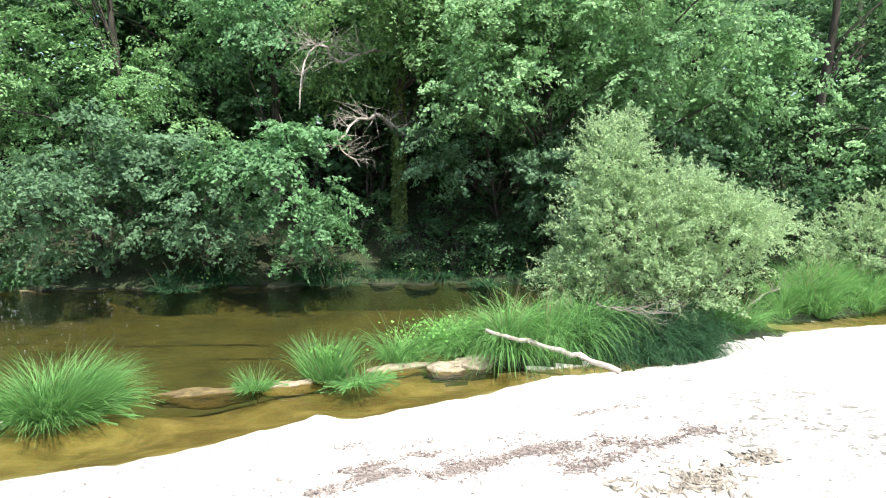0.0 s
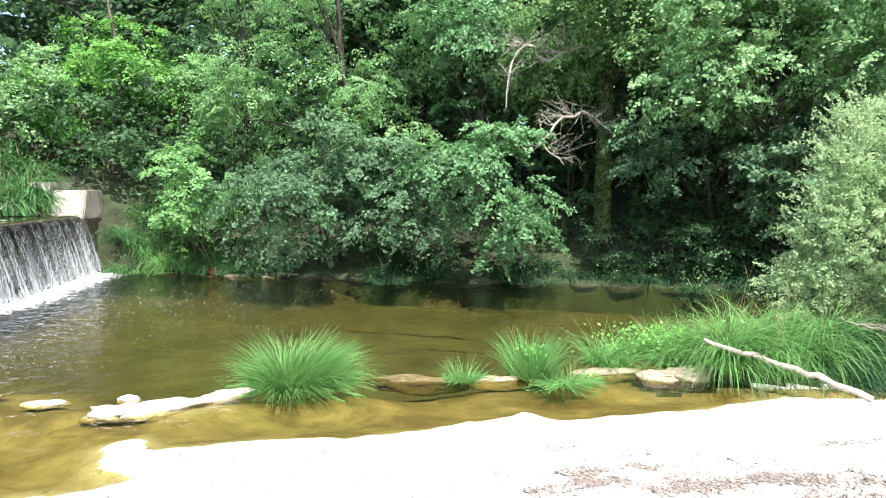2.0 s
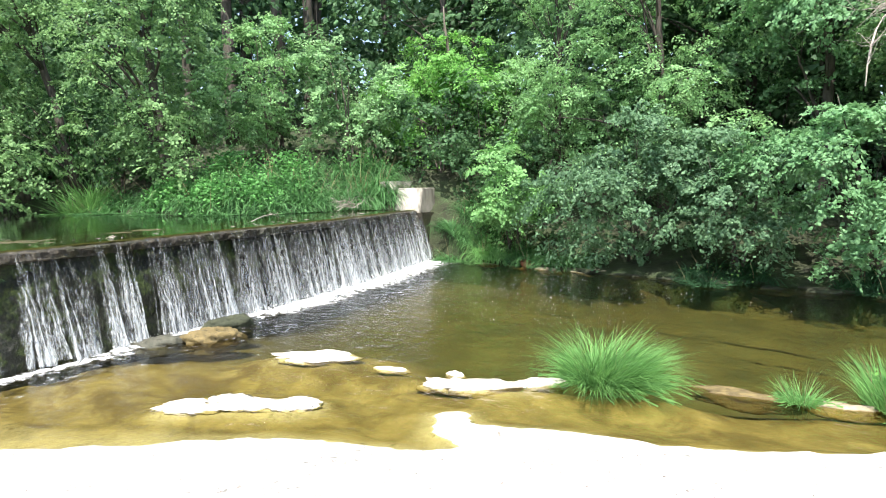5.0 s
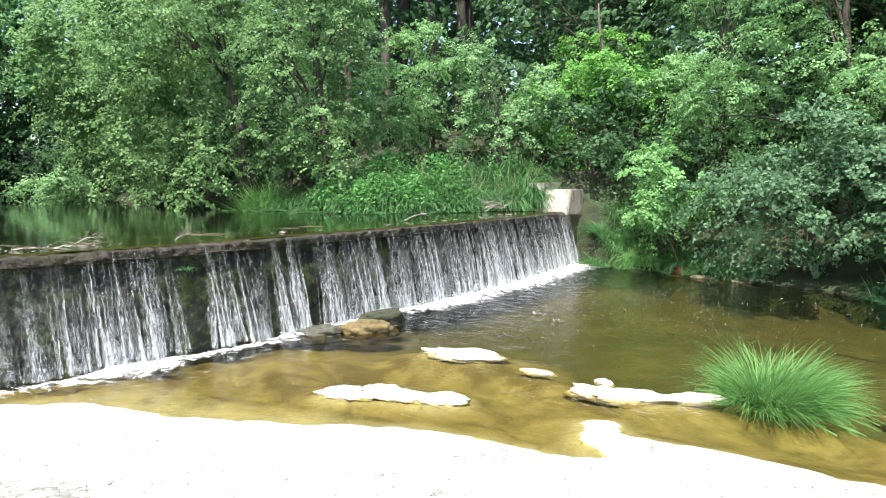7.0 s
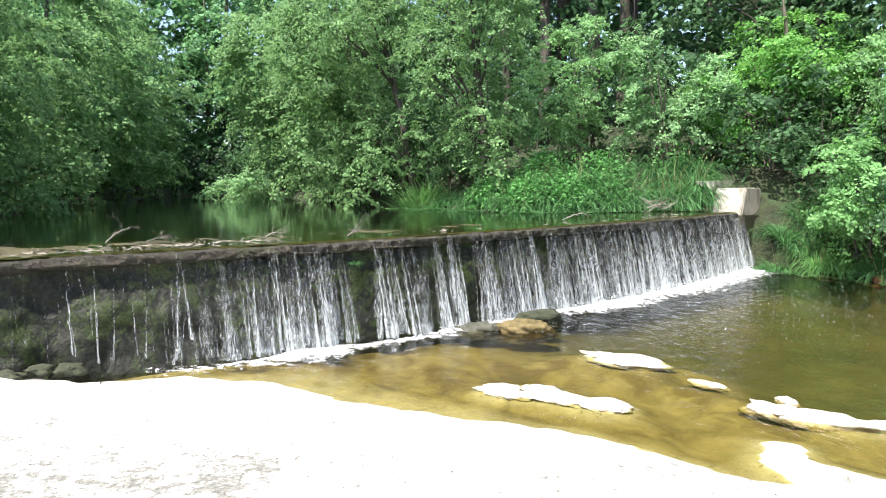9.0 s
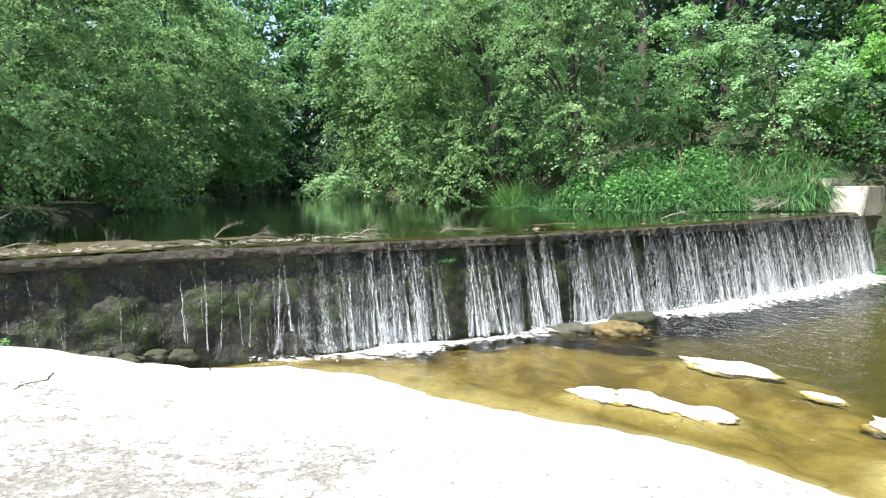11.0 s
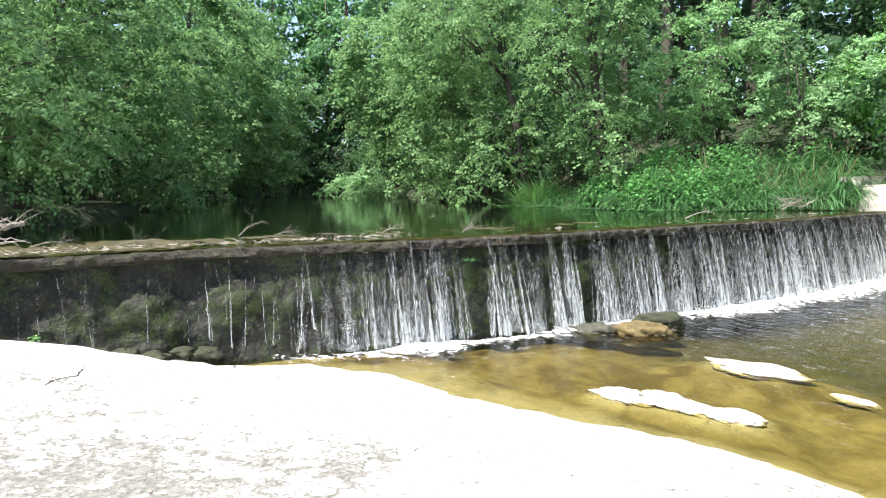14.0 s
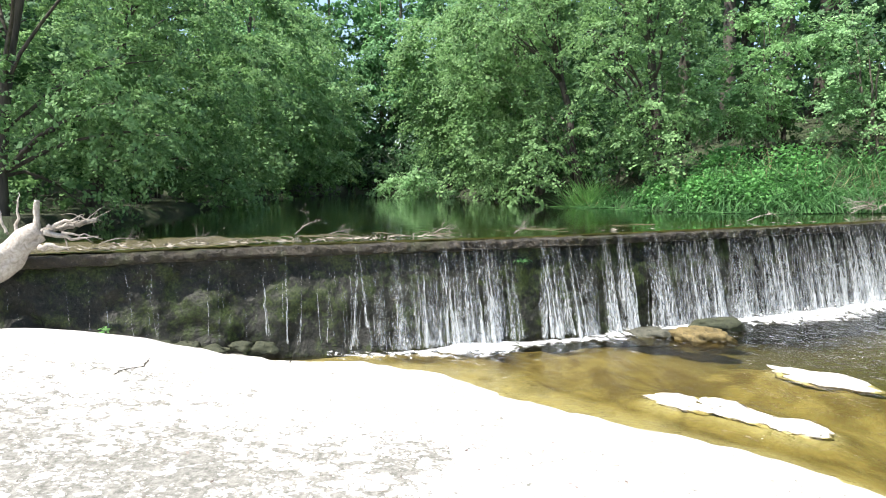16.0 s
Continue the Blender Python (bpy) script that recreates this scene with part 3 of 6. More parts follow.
# concrete cap: a broad sill with a worn front edge
prof = ((-2.6, CREST - 0.5), (-2.6, CREST - 0.10), (-1.5, CREST - 0.03), (-0.42, CREST - 0.02), (-0.16, CREST + 0.0), (0.0, CREST + 0.0), (0.10, CREST - 0.005), (0.13, CREST - 0.025), (0.135, CREST - 0.06), (0.13, CREST - 0.11), (0.12, CREST - 0.145), (0.07, CREST - 0.165), (-0.3, CREST - 0.18))
ns = 900
ss = np.linspace(S0, S1, ns)
rows = []
for o, zz in prof:
    q = dam_xyz(ss, o, zz)
    wob = 0.018 * vnoise(q, 3.1, o * 3 + zz) + 0.016 * vnoise(q, 9.0, o) + 0.016 * vnoise(q, 24.0, o + zz)
    q[:, 2] += wob * (0.6 if o > -1 else 0.2)
    q[:, :2] += DAM_N * (wob * (o > 0))[:, None]
    rows.append(q)
pts = np.stack(rows, 1).reshape(-1, 3)
k = len(prof)
i, j = np.meshgrid(np.arange(ns - 1), np.arange(k - 1), indexing="ij")
f = np.stack((i * k + j, i * k + j + 1, (i + 1) * k + j + 1, (i + 1) * k + j), -1).reshape(-1, 4)
part("cap", mesh("weir_cap", pts, f, False), CAP, weir, "wet brown concrete sill with a worn edge")
# algae-covered apron just awash behind the lip
ns, k = 700, 22
S, O = np.meshgrid(np.linspace(S0, S1, ns), np.linspace(-2.9, -0.06, k), indexing="ij")
pts = dam_xyz(S, O, POOL).reshape(-1, 3)
pts[:, 2] += -0.008 + 0.009 * vnoise(pts, 2.3, 21) + 0.007 * vnoise(pts, 7.0, 22) + 0.005 * vnoise(pts, 19.0, 23) + 0.016 * np.clip((-1.0 - S.ravel()) / 3.0, 0, 1) - 0.05 * np.clip((-1.9 - O.ravel()) / 0.9, 0, 1) - 0.022 * np.clip((O.ravel() + 0.25) / 0.2, 0, 1) - 0.012 * np.clip((S.ravel() - 4) / 4, 0, 1)
i, j = np.meshgrid(np.arange(ns - 1), np.arange(k - 1), indexing="ij")
f = np.stack((i * k + j, (i + 1) * k + j, (i + 1) * k + j + 1, i * k + j + 1), -1).reshape(-1, 4)
part("apron", mesh("weir_apron", pts, f, True), APRON, weir, "algae-brown apron awash behind the lip")


# streams over the lip: where along the weir they run thick or thin
def flow(s):
    bands = ((-7, -2.1, 0.0), (-2.1, -1.75, 0.35), (-1.75, -1.0, 0.5), (-1.0, -0.3, 0.8), (-0.3, 0.95, 1.1), (0.95, 1.42, 0.10), (1.42, 2.9, 0.65), (2.9, 3.02, 0.15), (3.02, 3.16, 1.6), (3.16, 3.6, 0.10), (3.6, 5.25, 0.95), (5.25, 5.55, 0.16), (5.55, 9.0, 1.25), (9.0, 14.6, 1.5))
    for a, b, d in bands:
        if a <= s < b:
            return d
    return 0.0


rng = np.random.default_rng(11)
pieces, cover = [], []


def strand(s, wid, land, v0, v1, thick=1.0, fan=1.9):
    """One stream: a thin curved ribbon from the lip down, wider and rougher towards its foot."""
    n = 14
    v = np.linspace(v0, v1, n)
    base = 0.02 + 0.30 * np.clip((-1.5 - s) / 2.0, 0, 1) + 0.10 * rng.random() ** 2
    z = CREST - (CREST - base) * v ** 1.25
    o = 0.14 + (land - 0.14) * np.clip((CREST - z) / CREST, 0, 1) ** 0.75 + rng.uniform(-0.03, 0.03)
    sw = s + np.cumsum(rng.normal(0, 0.010, n)) + rng.normal(0, 0.06) * v
    wv = wid * (0.45 + fan * v ** 1.4) * rng.uniform(0.45, 1.55, n)
    q = np.stack((dam_xyz(sw - wv, o, z), dam_xyz(sw, o + wv * 0.8, z), dam_xyz(sw + wv, o, z)), 1).reshape(-1, 3)
    k = np.arange(n - 1)[:, None] * 3
    pieces.append((q, np.concatenate((k + (0, 1, 4, 3), k + (1, 2, 5, 4)), 0)))
    edge = np.tile((0.55, 1.0, 0.55), n)
    cover.append(np.repeat(thick * (0.28 + 0.72 * v ** 1.3), 3) * edge)


# gathered streams of several threads
for s in rng.uniform(-2.2, 14.6, 560):
    d = flow(s)
    if rng.random() > d / 1.5:
        continue
    right = float(np.clip((s - 5) / 5, 0, 1))
    strong = rng.random() < 0.35
    for k in range(int(rng.integers(2, 7 if strong else 4))):
        whole = rng.random() < 0.65
        v0 = 0.0 if whole or rng.random() < 0.6 else rng.uniform(0, 0.6)
        v1 = 1.0 if whole or v0 > 0 else rng.uniform(0.4, 0.9)
        land = 0.40 + 0.24 * np.clip((s + 3) / 4, 0, 1) * rng.uniform(0.7, 1.05)
        strand(s + rng.normal(0, 0.03 + 0.03 * right), rng.uniform(0.005, 0.016) * (1 + 0.7 * right) * (1.15 if strong else 1), land, v0, max(v1, v0 + 0.25), rng.uniform(0.35, 1.0) if strong else rng.uniform(0.05, 0.6))
# thin veils that open out below
for s in np.concatenate((rng.uniform(-1.6, 14.6, 420), rng.uniform(4.0, 14.6, 420))):
    if rng.random() < flow(s) / 1.6:
        strand(s, rng.uniform(0.03, 0.09), 0.40 + 0.2 * rng.random(), rng.uniform(0.0, 0.55), 1.0, rng.uniform(0.05, 0.55), 1.2)
# single threads over the drier end
for s, wid, thick, end in ((-3.02, 0.016, 1.1, 1.0), (-3.0, 0.008, 1.0, 1.0), (-2.72, 0.014, 0.7, 1.0), (-2.68, 0.020, 0.9, 1.0), (-2.41, 0.011, 0.9, 1.0), (-2.43, 0.007, 0.9, 1.0), (-3.16, 0.010, 0.5, 0.8), (-3.72, 0.008, 0.7, 0.7), (-5.15, 0.010, 0.7, 0.6), (-4.96, 0.012, 0.7, 0.9), (-4.59, 0.010, 0.6, 0.6), (-5.7, 0.010, 0.6, 0.9), (-3.42, 0.008, 0.6, 0.55), (3.08, 0.02, 1.2, 1.0), (3.11, 0.016, 1.2, 1.0), (3.06, 0.012, 1.2, 1.0)):
    strand(s, wid * (0.75 if s < 3 else 1.0), 0.34, 0.0, end, thick * 0.85, 0.8 if s < 3 else 2.6)
for s in np.concatenate((rng.uniform(-7.2, -1.8, 54), rng.uniform(-3.6, 6.0, 60))):
    strand(s, rng.uniform(0.003, 0.008), 0.36, 0.0, rng.uniform(0.12, 0.6) if rng.random() < 0.8 else 1.0, rng.uniform(0.2, 0.7))
v, f = joined(pieces)
me = mesh("falling_water", v, f, True, (FALL,))
me.attributes.new("cover", "FLOAT", "POINT").data.foreach_set("value", np.concatenate(cover).astype(np.float32))
ob = new("falling_water", me)
tagged(ob, "white streams of water falling over the weir", "waterfall", kind="stuff")

# foam along the foot of the fall
ns, nw = 420, 16
ss = np.linspace(-2.2, 14.9, ns)
amt = np.array([flow(a) for a in ss])
amt = np.convolve(np.pad(amt, 10, "edge"), np.ones(21) / 21, "valid")
S, T = np.meshgrid(ss, np.linspace(0, 1, nw), indexing="ij")
A = np.repeat(amt[:, None], nw, 1)
wide = 0.34 + 0.46 * np.clip(A - 0.7, 0, 1) + 0.10 * vnoise(np.column_stack((S.ravel(), S.ravel() * 0, S.ravel() * 0)), 1.7, 16).reshape(S.shape)
centre = 0.68 + 0.12 * np.clip((S - 3) / 4, 0, 1)
o = centre + 0.07 * vnoise(np.column_stack((S.ravel(), T.ravel() * 0.2, S.ravel() * 0)), 2.4, 6).reshape(S.shape) + (T - 0.40) * wide * 2.0
pts = dam_xyz(S, o, 0.0).reshape(-1, 3)
bell = np.clip(np.where(T < 0.35, T / 0.35, 1 - (T - 0.35) / 0.65), 0, 1) ** 0.8
pts[:, 2] = 0.006 + (bell * (0.012 + 0.055 * np.clip(A - 0.4, 0, 1.0))).ravel() * (0.6 + 0.5 * vnoise(pts, 7.0, 2)) + 0.05 * np.clip((-1.2 - S.ravel()) / 1.0, 0, 1)
i, j = np.meshgrid(np.arange(ns - 1), np.arange(nw - 1), indexing="ij")
f = np.stack((i * nw + j, (i + 1) * nw + j, (i + 1) * nw + j + 1, i * nw + j + 1), -1).reshape(-1, 4)
me = mesh("foam", pts, f, True, (FOAM,))
me.attributes.new("cover", "FLOAT", "POINT").data.foreach_set("value", (bell * np.clip(A / 1.1, 0.2 + 0.48 * np.clip((S + 1.6) / 0.8, 0, 1), 1) * (0.98 - 0.04 * np.clip((S - 3.5) / 3.0, 0, 1) + 0.13 * vnoise(dam_xyz(S, 0.0, 0.0).reshape(-1, 3), 2.2, 5).reshape(S.shape))).ravel().astype(np.float32))
tagged(new("foam", me), "white foam boiling at the foot of the weir", "foam", kind="stuff")

# thin streaks of foam drawn out from the fall
S, T = np.meshgrid(np.linspace(-0.5, 14.9, 300), np.linspace(0, 1, 24), indexing="ij")
pts = dam_xyz(S, 0.85 + T * (1.5 + 0.9 * np.clip((S - 6) / 6, 0, 1)), 0.004).reshape(-1, 3)
i, j = np.meshgrid(np.arange(299), np.arange(23), indexing="ij")
me = mesh("foam_streaks", pts, np.stack((i * 24 + j, (i + 1) * 24 + j, (i + 1) * 24 + j + 1, i * 24 + j + 1), -1).reshape(-1, 4), True, (FOAM,))
me.attributes.new("cover", "FLOAT", "POINT").data.foreach_set("value", (0.25 * (1 - T) * (0.7 + 0.5 * vnoise(pts, 1.6, 31).reshape(S.shape)) - 0.06).ravel().astype(np.float32))
tagged(new("foam_streaks", me), "thin white foam streaks drifting from the fall", "foam", kind="stuff")

# splashes thrown up along the foot
rng = np.random.default_rng(12)
n = 4200
s = rng.uniform(2.5, 14.7, n)
s = s[rng.random(n) < np.array([flow(a) for a in s]) / 1.5 * (0.15 + 0.85 * np.clip((s - 4.0) / 3, 0, 1))]
far = np.abs(rng.normal(0, 1, len(s)))
pos = dam_xyz(s, 0.56 + 0.13 * far * rng.choice((-1, 1.3), len(s)) + 0.06 * np.clip((s - 4) / 5, 0, 1), 0.012 + 0.085 * np.exp(-far) * rng.random(len(s)) * (1 + np.clip((s - 4) / 5, 0, 1)))
round_ = np.column_stack((rng.normal(-10.85, 0.20, 260), rng.normal(3.75, 0.30, 260), 0.02 + 0.05 * rng.random(260)))
pos = np.concatenate((pos, round_))
v, f = leaf_cloud(rng, pos, 0.022, np.tile((0.3, 0.0, 0.4), (len(pos), 1)), 0.0, 0.42)
tagged(new("splash", mesh("splash", v, f, True, (BUBBLE,))), "white splashes at the foot of the fall", "splash", kind="stuff")

# small bubbles adrift
rng = np.random.default_rng(4)
c = np.column_stack((rng.normal(-9.5, 2.1, 900), rng.normal(11.0, 1.9, 900)))
c = c[(((c - DAM0) @ DAM_N) > 1.6) & (along(c, FAR) > 0.6) & ~inside(c, NORTH)]
pieces = []
for x, y in c:
    r = rng.uniform(0.003, 0.0075)
    w = np.linspace(0, 2 * np.pi, 6, endpoint=False)
    v = np.concatenate((np.column_stack((x + r * np.cos(w), y + r * np.sin(w), np.full(6, 0.001))), ((x, y, 0.002 + r * 0.3),)))
    pieces.append((v, [(q, (q + 1) % 6, 6) for q in range(6)]))
v, f = joined(pieces)
tagged(new("bubbles", mesh("bubbles", v, f, True, (BUBBLE,))), "small white bubbles drifting on the pool", "bubbles", kind="stuff")


# ---------------------------------------------------------------- rocks and abutment
def rock(name, at, size, turn, material, seed, label, rough=0.16, flat_top=0.0, category="rock", sub=4):
    """A worn stone: a sphere pushed about by noise, flattened on top, its foot under the water."""
    bm = bmesh.new()
    bmesh.ops.create_icosphere(bm, subdivisions=sub, radius=1.0)
    v = np.array([a.co for a in bm.verts])
    d = 1 + rough * vnoise(v, 1.7, seed) + rough * 0.5 * vnoise(v, 4.2, seed + 1) + rough * 0.34 * vnoise(v, 9.0, seed + 2) + rough * 0.14 * vnoise(v, 21.0, seed + 3)
    v = v * d[:, None]
    v[:, :2] *= (1 + 0.3 * np.clip(-v[:, 2], 0, 0.8))[:, None]
    if flat_top:
        v[:, 2] = np.where(v[:, 2] > 0, v[:, 2] * (1 - flat_top) + flat_top * np.minimum(v[:, 2], 0.42 + 0.13 * vnoise(v, 3.0, seed) + 0.07 * vnoise(v, 8.0, seed + 4)), v[:, 2])
    v *= np.array(size)
    for a, co in zip(bm.verts, v):
        a.co = co
    me = bpy.data.meshes.new(name)
    bm.to_mesh(me)
    bm.free()
    me.polygons.foreach_set("use_smooth", np.ones(len(me.polygons), bool))
    me.materials.append(material)
    ob = new(name, me)
    ob.matrix_basis = pose(*at, 0, 0, turn)
    return tagged(ob, label, category)


rock("ridge_rock", (-5.52, 5.58, -0.02), (0.36, 0.17, 0.115), 22, ROCK_PALE, 3, "pale rounded tip of a limestone ridge", 0.34, 0.55)
rock("ridge_rock", (-5.12, 5.90, -0.02), (0.48, 0.15, 0.095), 44, ROCK_PALE, 4, "long pale limestone ridge breaking the water", 0.40, 0.55)
rock("ridge_rock", (-4.74, 6.32, -0.03), (0.36, 0.15, 0.13), 47, ROCK_PALE, 24, "pale limestone ridge beside a grass tussock", 0.28, 0.5)
rock("flat_rock", (-7.95, 5.12, -0.006), (0.56, 0.28, 0.056), 36, ROCK_PALE, 5, "flat sunlit pale rock standing out of the water", 0.30, 0.45)
rock("flat_rock", (-6.55, 5.55, -0.012), (0.24, 0.08, 0.050), 28, ROCK_PALE, 6, "small pale rock just above the water", 0.2, 0.4)
rock("flat_rock", (-5.72, 5.93, -0.02), (0.13, 0.07, 0.08), 20, ROCK_PALE, 7, "small pale rock behind a limestone ridge", 0.2, 0.4)
rock("flat_rock", (-7.22, 2.95, -0.004), (0.36, 0.21, 0.046), 60, ROCK_PALE, 16, "pale bedrock hump just above the water", 0.46, 0.4)
rock("flat_rock", (-7.05, 3.32, -0.004), (0.40, 0.25, 0.048), 30, ROCK_PALE, 17, "pale bedrock hump just above the water", 0.46, 0.4)
rock("flat_rock", (-6.72, 3.52, -0.004), (0.33, 0.20, 0.046), 50, ROCK_PALE, 18, "low pale bedrock hump beside the slab", 0.46, 0.4)
rock("flat_rock", (-6.38, 3.78, -0.004), (0.29, 0.21, 0.046), 40, ROCK_PALE, 19, "pale bedrock hump at the end of a shoal", 0.34, 0.4)
rock("ledge_rock", (0.80, 8.80, 0.02), (0.42, 0.20, 0.15), 14, ROCK_TAN, 10, "tan rock ledge under overhanging grass", 0.22, 0.5)
rock("ledge_rock", (0.45, 8.66, 0.02), (0.26, 0.13, 0.11), 8, ROCK_TAN, 11, "tan undercut stone at the grassy edge", 0.3, 0.5)
rock("ledge_rock", (-0.30, 8.7, -0.03), (0.5, 0.13, 0.10), 22, ROCK_TAN, 12, "low tan rock at the water", 0.22, 0.5)
rock("ledge_rock", (-1.60, 8.0, -0.03), (0.36, 0.10, 0.10), 22, ROCK_TAN, 13, "low pale rock between two grass tufts", 0.24, 0.5)
rock("ledge_rock", (-2.7, 7.68, -0.055), (0.62, 0.17, 0.11), 20, ROCK_OCHRE, 14, "low brown rock awash beside a grass tuft", 0.24, 0.5)
rock("ledge_rock", (1.7, 9.0, -0.02), (0.6, 0.18, 0.13), 10, ROCK_TAN, 15, "brown rock under overhanging grass", 0.22, 0.4)
rock("boulder", (-10.22, 4.64, 0.02), (0.38, 0.25, 0.20), 72, ROCK_OCHRE, 21, "ochre algae-covered boulder at the foot of the weir", 0.30, 0.45, "boulder")
rock("boulder", (-10.72, 5.18, 0.06), (0.36, 0.25, 0.22), 68, ROCK_MOSS_SHADE, 22, "dark mossy boulder at the foot of the weir", 0.30, 0.3, "boulder")
rock("boulder", (-10.58, 4.02, 0.0), (0.42, 0.24, 0.16), 72, ROCK_WET, 23, "low dark wet boulder splashed by the fall", 0.32, 0.5, "boulder")
# rubble at the drier foot of the wall
rng = np.random.default_rng(33)
for k in range(6):
    a = -4.6 + 1.6 * (k + rng.random()) / 6
    at = dam_xyz(a, 0.52 + 0.16 * rng.random(), 0.0)
    rock("foot_stone", (at[0], at[1], 0.30 - 0.14 * (a + 4.0) + 0.08 * rng.random()), (rng.uniform(0.12, 0.22), rng.uniform(0.10, 0.16), rng.uniform(0.06, 0.11)), rng.uniform(60, 130), ROCK_MOSS_SHADE, 70 + k, "dark wet stone lodged at the foot of the weir", 0.5, 0.3, sub=3)
# undercut ledge and stones of the far bank
rng = np.random.default_rng(31)
for k in range(13):
    t = (k + 0.5) / 13
    p0 = FAR[1] + (FAR[4] - FAR[1]) * t
    # most stones get the dark tone in place of the overhanging shrubs' shade
    rock("bank_stone", (p0[0] + rng.normal(0, 0.1), p0[1] + 0.22 + rng.normal(0, 0.12), -0.07 + rng.uniform(0, 0.04)), (rng.uniform(0.35, 0.7), rng.uniform(0.3, 0.5), rng.uniform(0.08, 0.15)),
         8 + rng.normal(0, 8), ROCK_TAN if k < 4 else ROCK_MOSS_SHADE, 40 + k, "low flat stone at the foot of the far bank", 0.2, 0.5, sub=3)
rock("rust_stone", (-11.5, 15.25, 0.10), (0.22, 0.15, 0.14), 10, RUST, 61, "rust-red stained stone at the water's edge", 0.16, 0.3)


def slab_block(corners, z0, z1, bevel=0.03):
    """A concrete block over four plan corners; z1 gives the top's height at each corner."""
    bm = bmesh.new()
    lo = [bm.verts.new((x, y, z0)) for x, y in corners]
    hi = [bm.verts.new((x, y, q)) for (x, y), q in zip(corners, z1)]
    bm.faces.new(lo[::-1]), bm.faces.new(hi)
    for k in range(4):
        bm.faces.new((lo[k], lo[(k + 1) % 4], hi[(k + 1) % 4], hi[k]))
    bmesh.ops.bevel(bm, geom=list(bm.edges), offset=bevel, segments=2, affect="EDGES")
    bmesh.ops.recalc_face_normals(bm, faces=bm.faces)
    me = bpy.data.meshes.new("block")
    bm.to_mesh(me)
    bm.free()
    return me


def dam_xy(s, o):
    return tuple(dam_xyz(s, o, 0.0)[:2])


def battered(foot, top, z0, z1, bevel=0.025):
    """A block with sloping faces: four plan corners at its foot and four at its top."""
    bm = bmesh.new()
    lo = [bm.verts.new((*dam_xy(a, o), z0)) for a, o in foot]
    hi = [bm.verts.new((*dam_xy(a, o), z1)) for a, o in top]
    bm.faces.new(lo[::-1]), bm.faces.new(hi)
    for k in range(4):
        bm.faces.new((lo[k], lo[(k + 1) % 4], hi[(k + 1) % 4], hi[k]))
    bmesh.ops.bevel(bm, geom=list(bm.edges), offset=bevel, segments=2, affect="EDGES")
    bmesh.ops.recalc_face_normals(bm, faces=bm.faces)
    me = bpy.data.meshes.new("block")
    bm.to_mesh(me)
    bm.free()
    return me


abut = thing("abutment", (0, 0, 0), "pale weathered concrete abutment at the weir's end", "abutment", kind="structure")
part("wing_wall", battered(((14.45, 0.14), (15.75, 0.14), (15.9, -0.86), (14.45, -0.86)), ((14.93, 0.08), (15.85, 0.08), (15.9, -0.86), (14.93, -0.86)), 1.45, 2.42), CONCRETE, abut)
# thin panel over the wing wall; its darker tone stands for weaker light
part("front_face", battered(((14.62, 0.16), (15.70, 0.16), (15.70, 0.10), (14.62, 0.10)), ((14.97, 0.10), (15.80, 0.10), (15.80, 0.04), (14.97, 0.04)), 1.60, 2.39, 0.006), CONCRETE_SHADE, abut, "grime-streaked front face, greyer to hold its weaker light")
part("upper_block", battered(((14.7, -0.93), (16.6, -0.93), (16.6, -1.7), (14.7, -1.7)), ((14.90, -0.95), (16.5, -0.95), (16.5, -1.6), (14.90, -1.6)), 1.3, 2.66), CONCRETE, abut)
part("foot", slab_block((dam_xy(14.5, 0.30), dam_xy(15.6, 0.30), dam_xy(15.6, -0.6), dam_xy(14.5, -0.6)), -0.5, (1.60, 1.58, 1.58, 1.60)), CAP, abut, "dark mossy foot of the abutment")


# ---------------------------------------------------------------- vegetation
def clump_centres(rng, n, radii, seed, lobes, floor, skew=0.0):
    """Places where leafy sprays begin: over the upper and outer sides of many small domes that together make an uneven crown."""
    lobes = int(lobes * 1.0)
    d = rng.normal(0, 1, (lobes * 3, 3))
    d /= np.linalg.norm(d, axis=1)[:, None]
    d = d[d[:, 2] > floor][:lobes]
    r = 0.26 + 0.68 * rng.random(len(d)) ** 0.6
    mid = d * r[:, None]
    size = rng.uniform(0.14, 0.34, len(d)) * np.array((1.0, 1.0, 0.62))[:, None]
    k = rng.choice(len(d), n, p=(size[0] ** 2) / (size[0] ** 2).sum())
    e = rng.normal(0, 1, (n, 3)) + np.array((0, 0, 0.60)) + mid[k] * 0.9
    e /= np.linalg.norm(e, axis=1)[:, None]
    rad = (0.50 + 0.50 * rng.random(n) ** 0.5)[:, None]
    c = (mid[k] + e * rad * size.T[k]) * np.array(radii)
    c[:, 2] -= skew * c[:, 0]
    return c, e


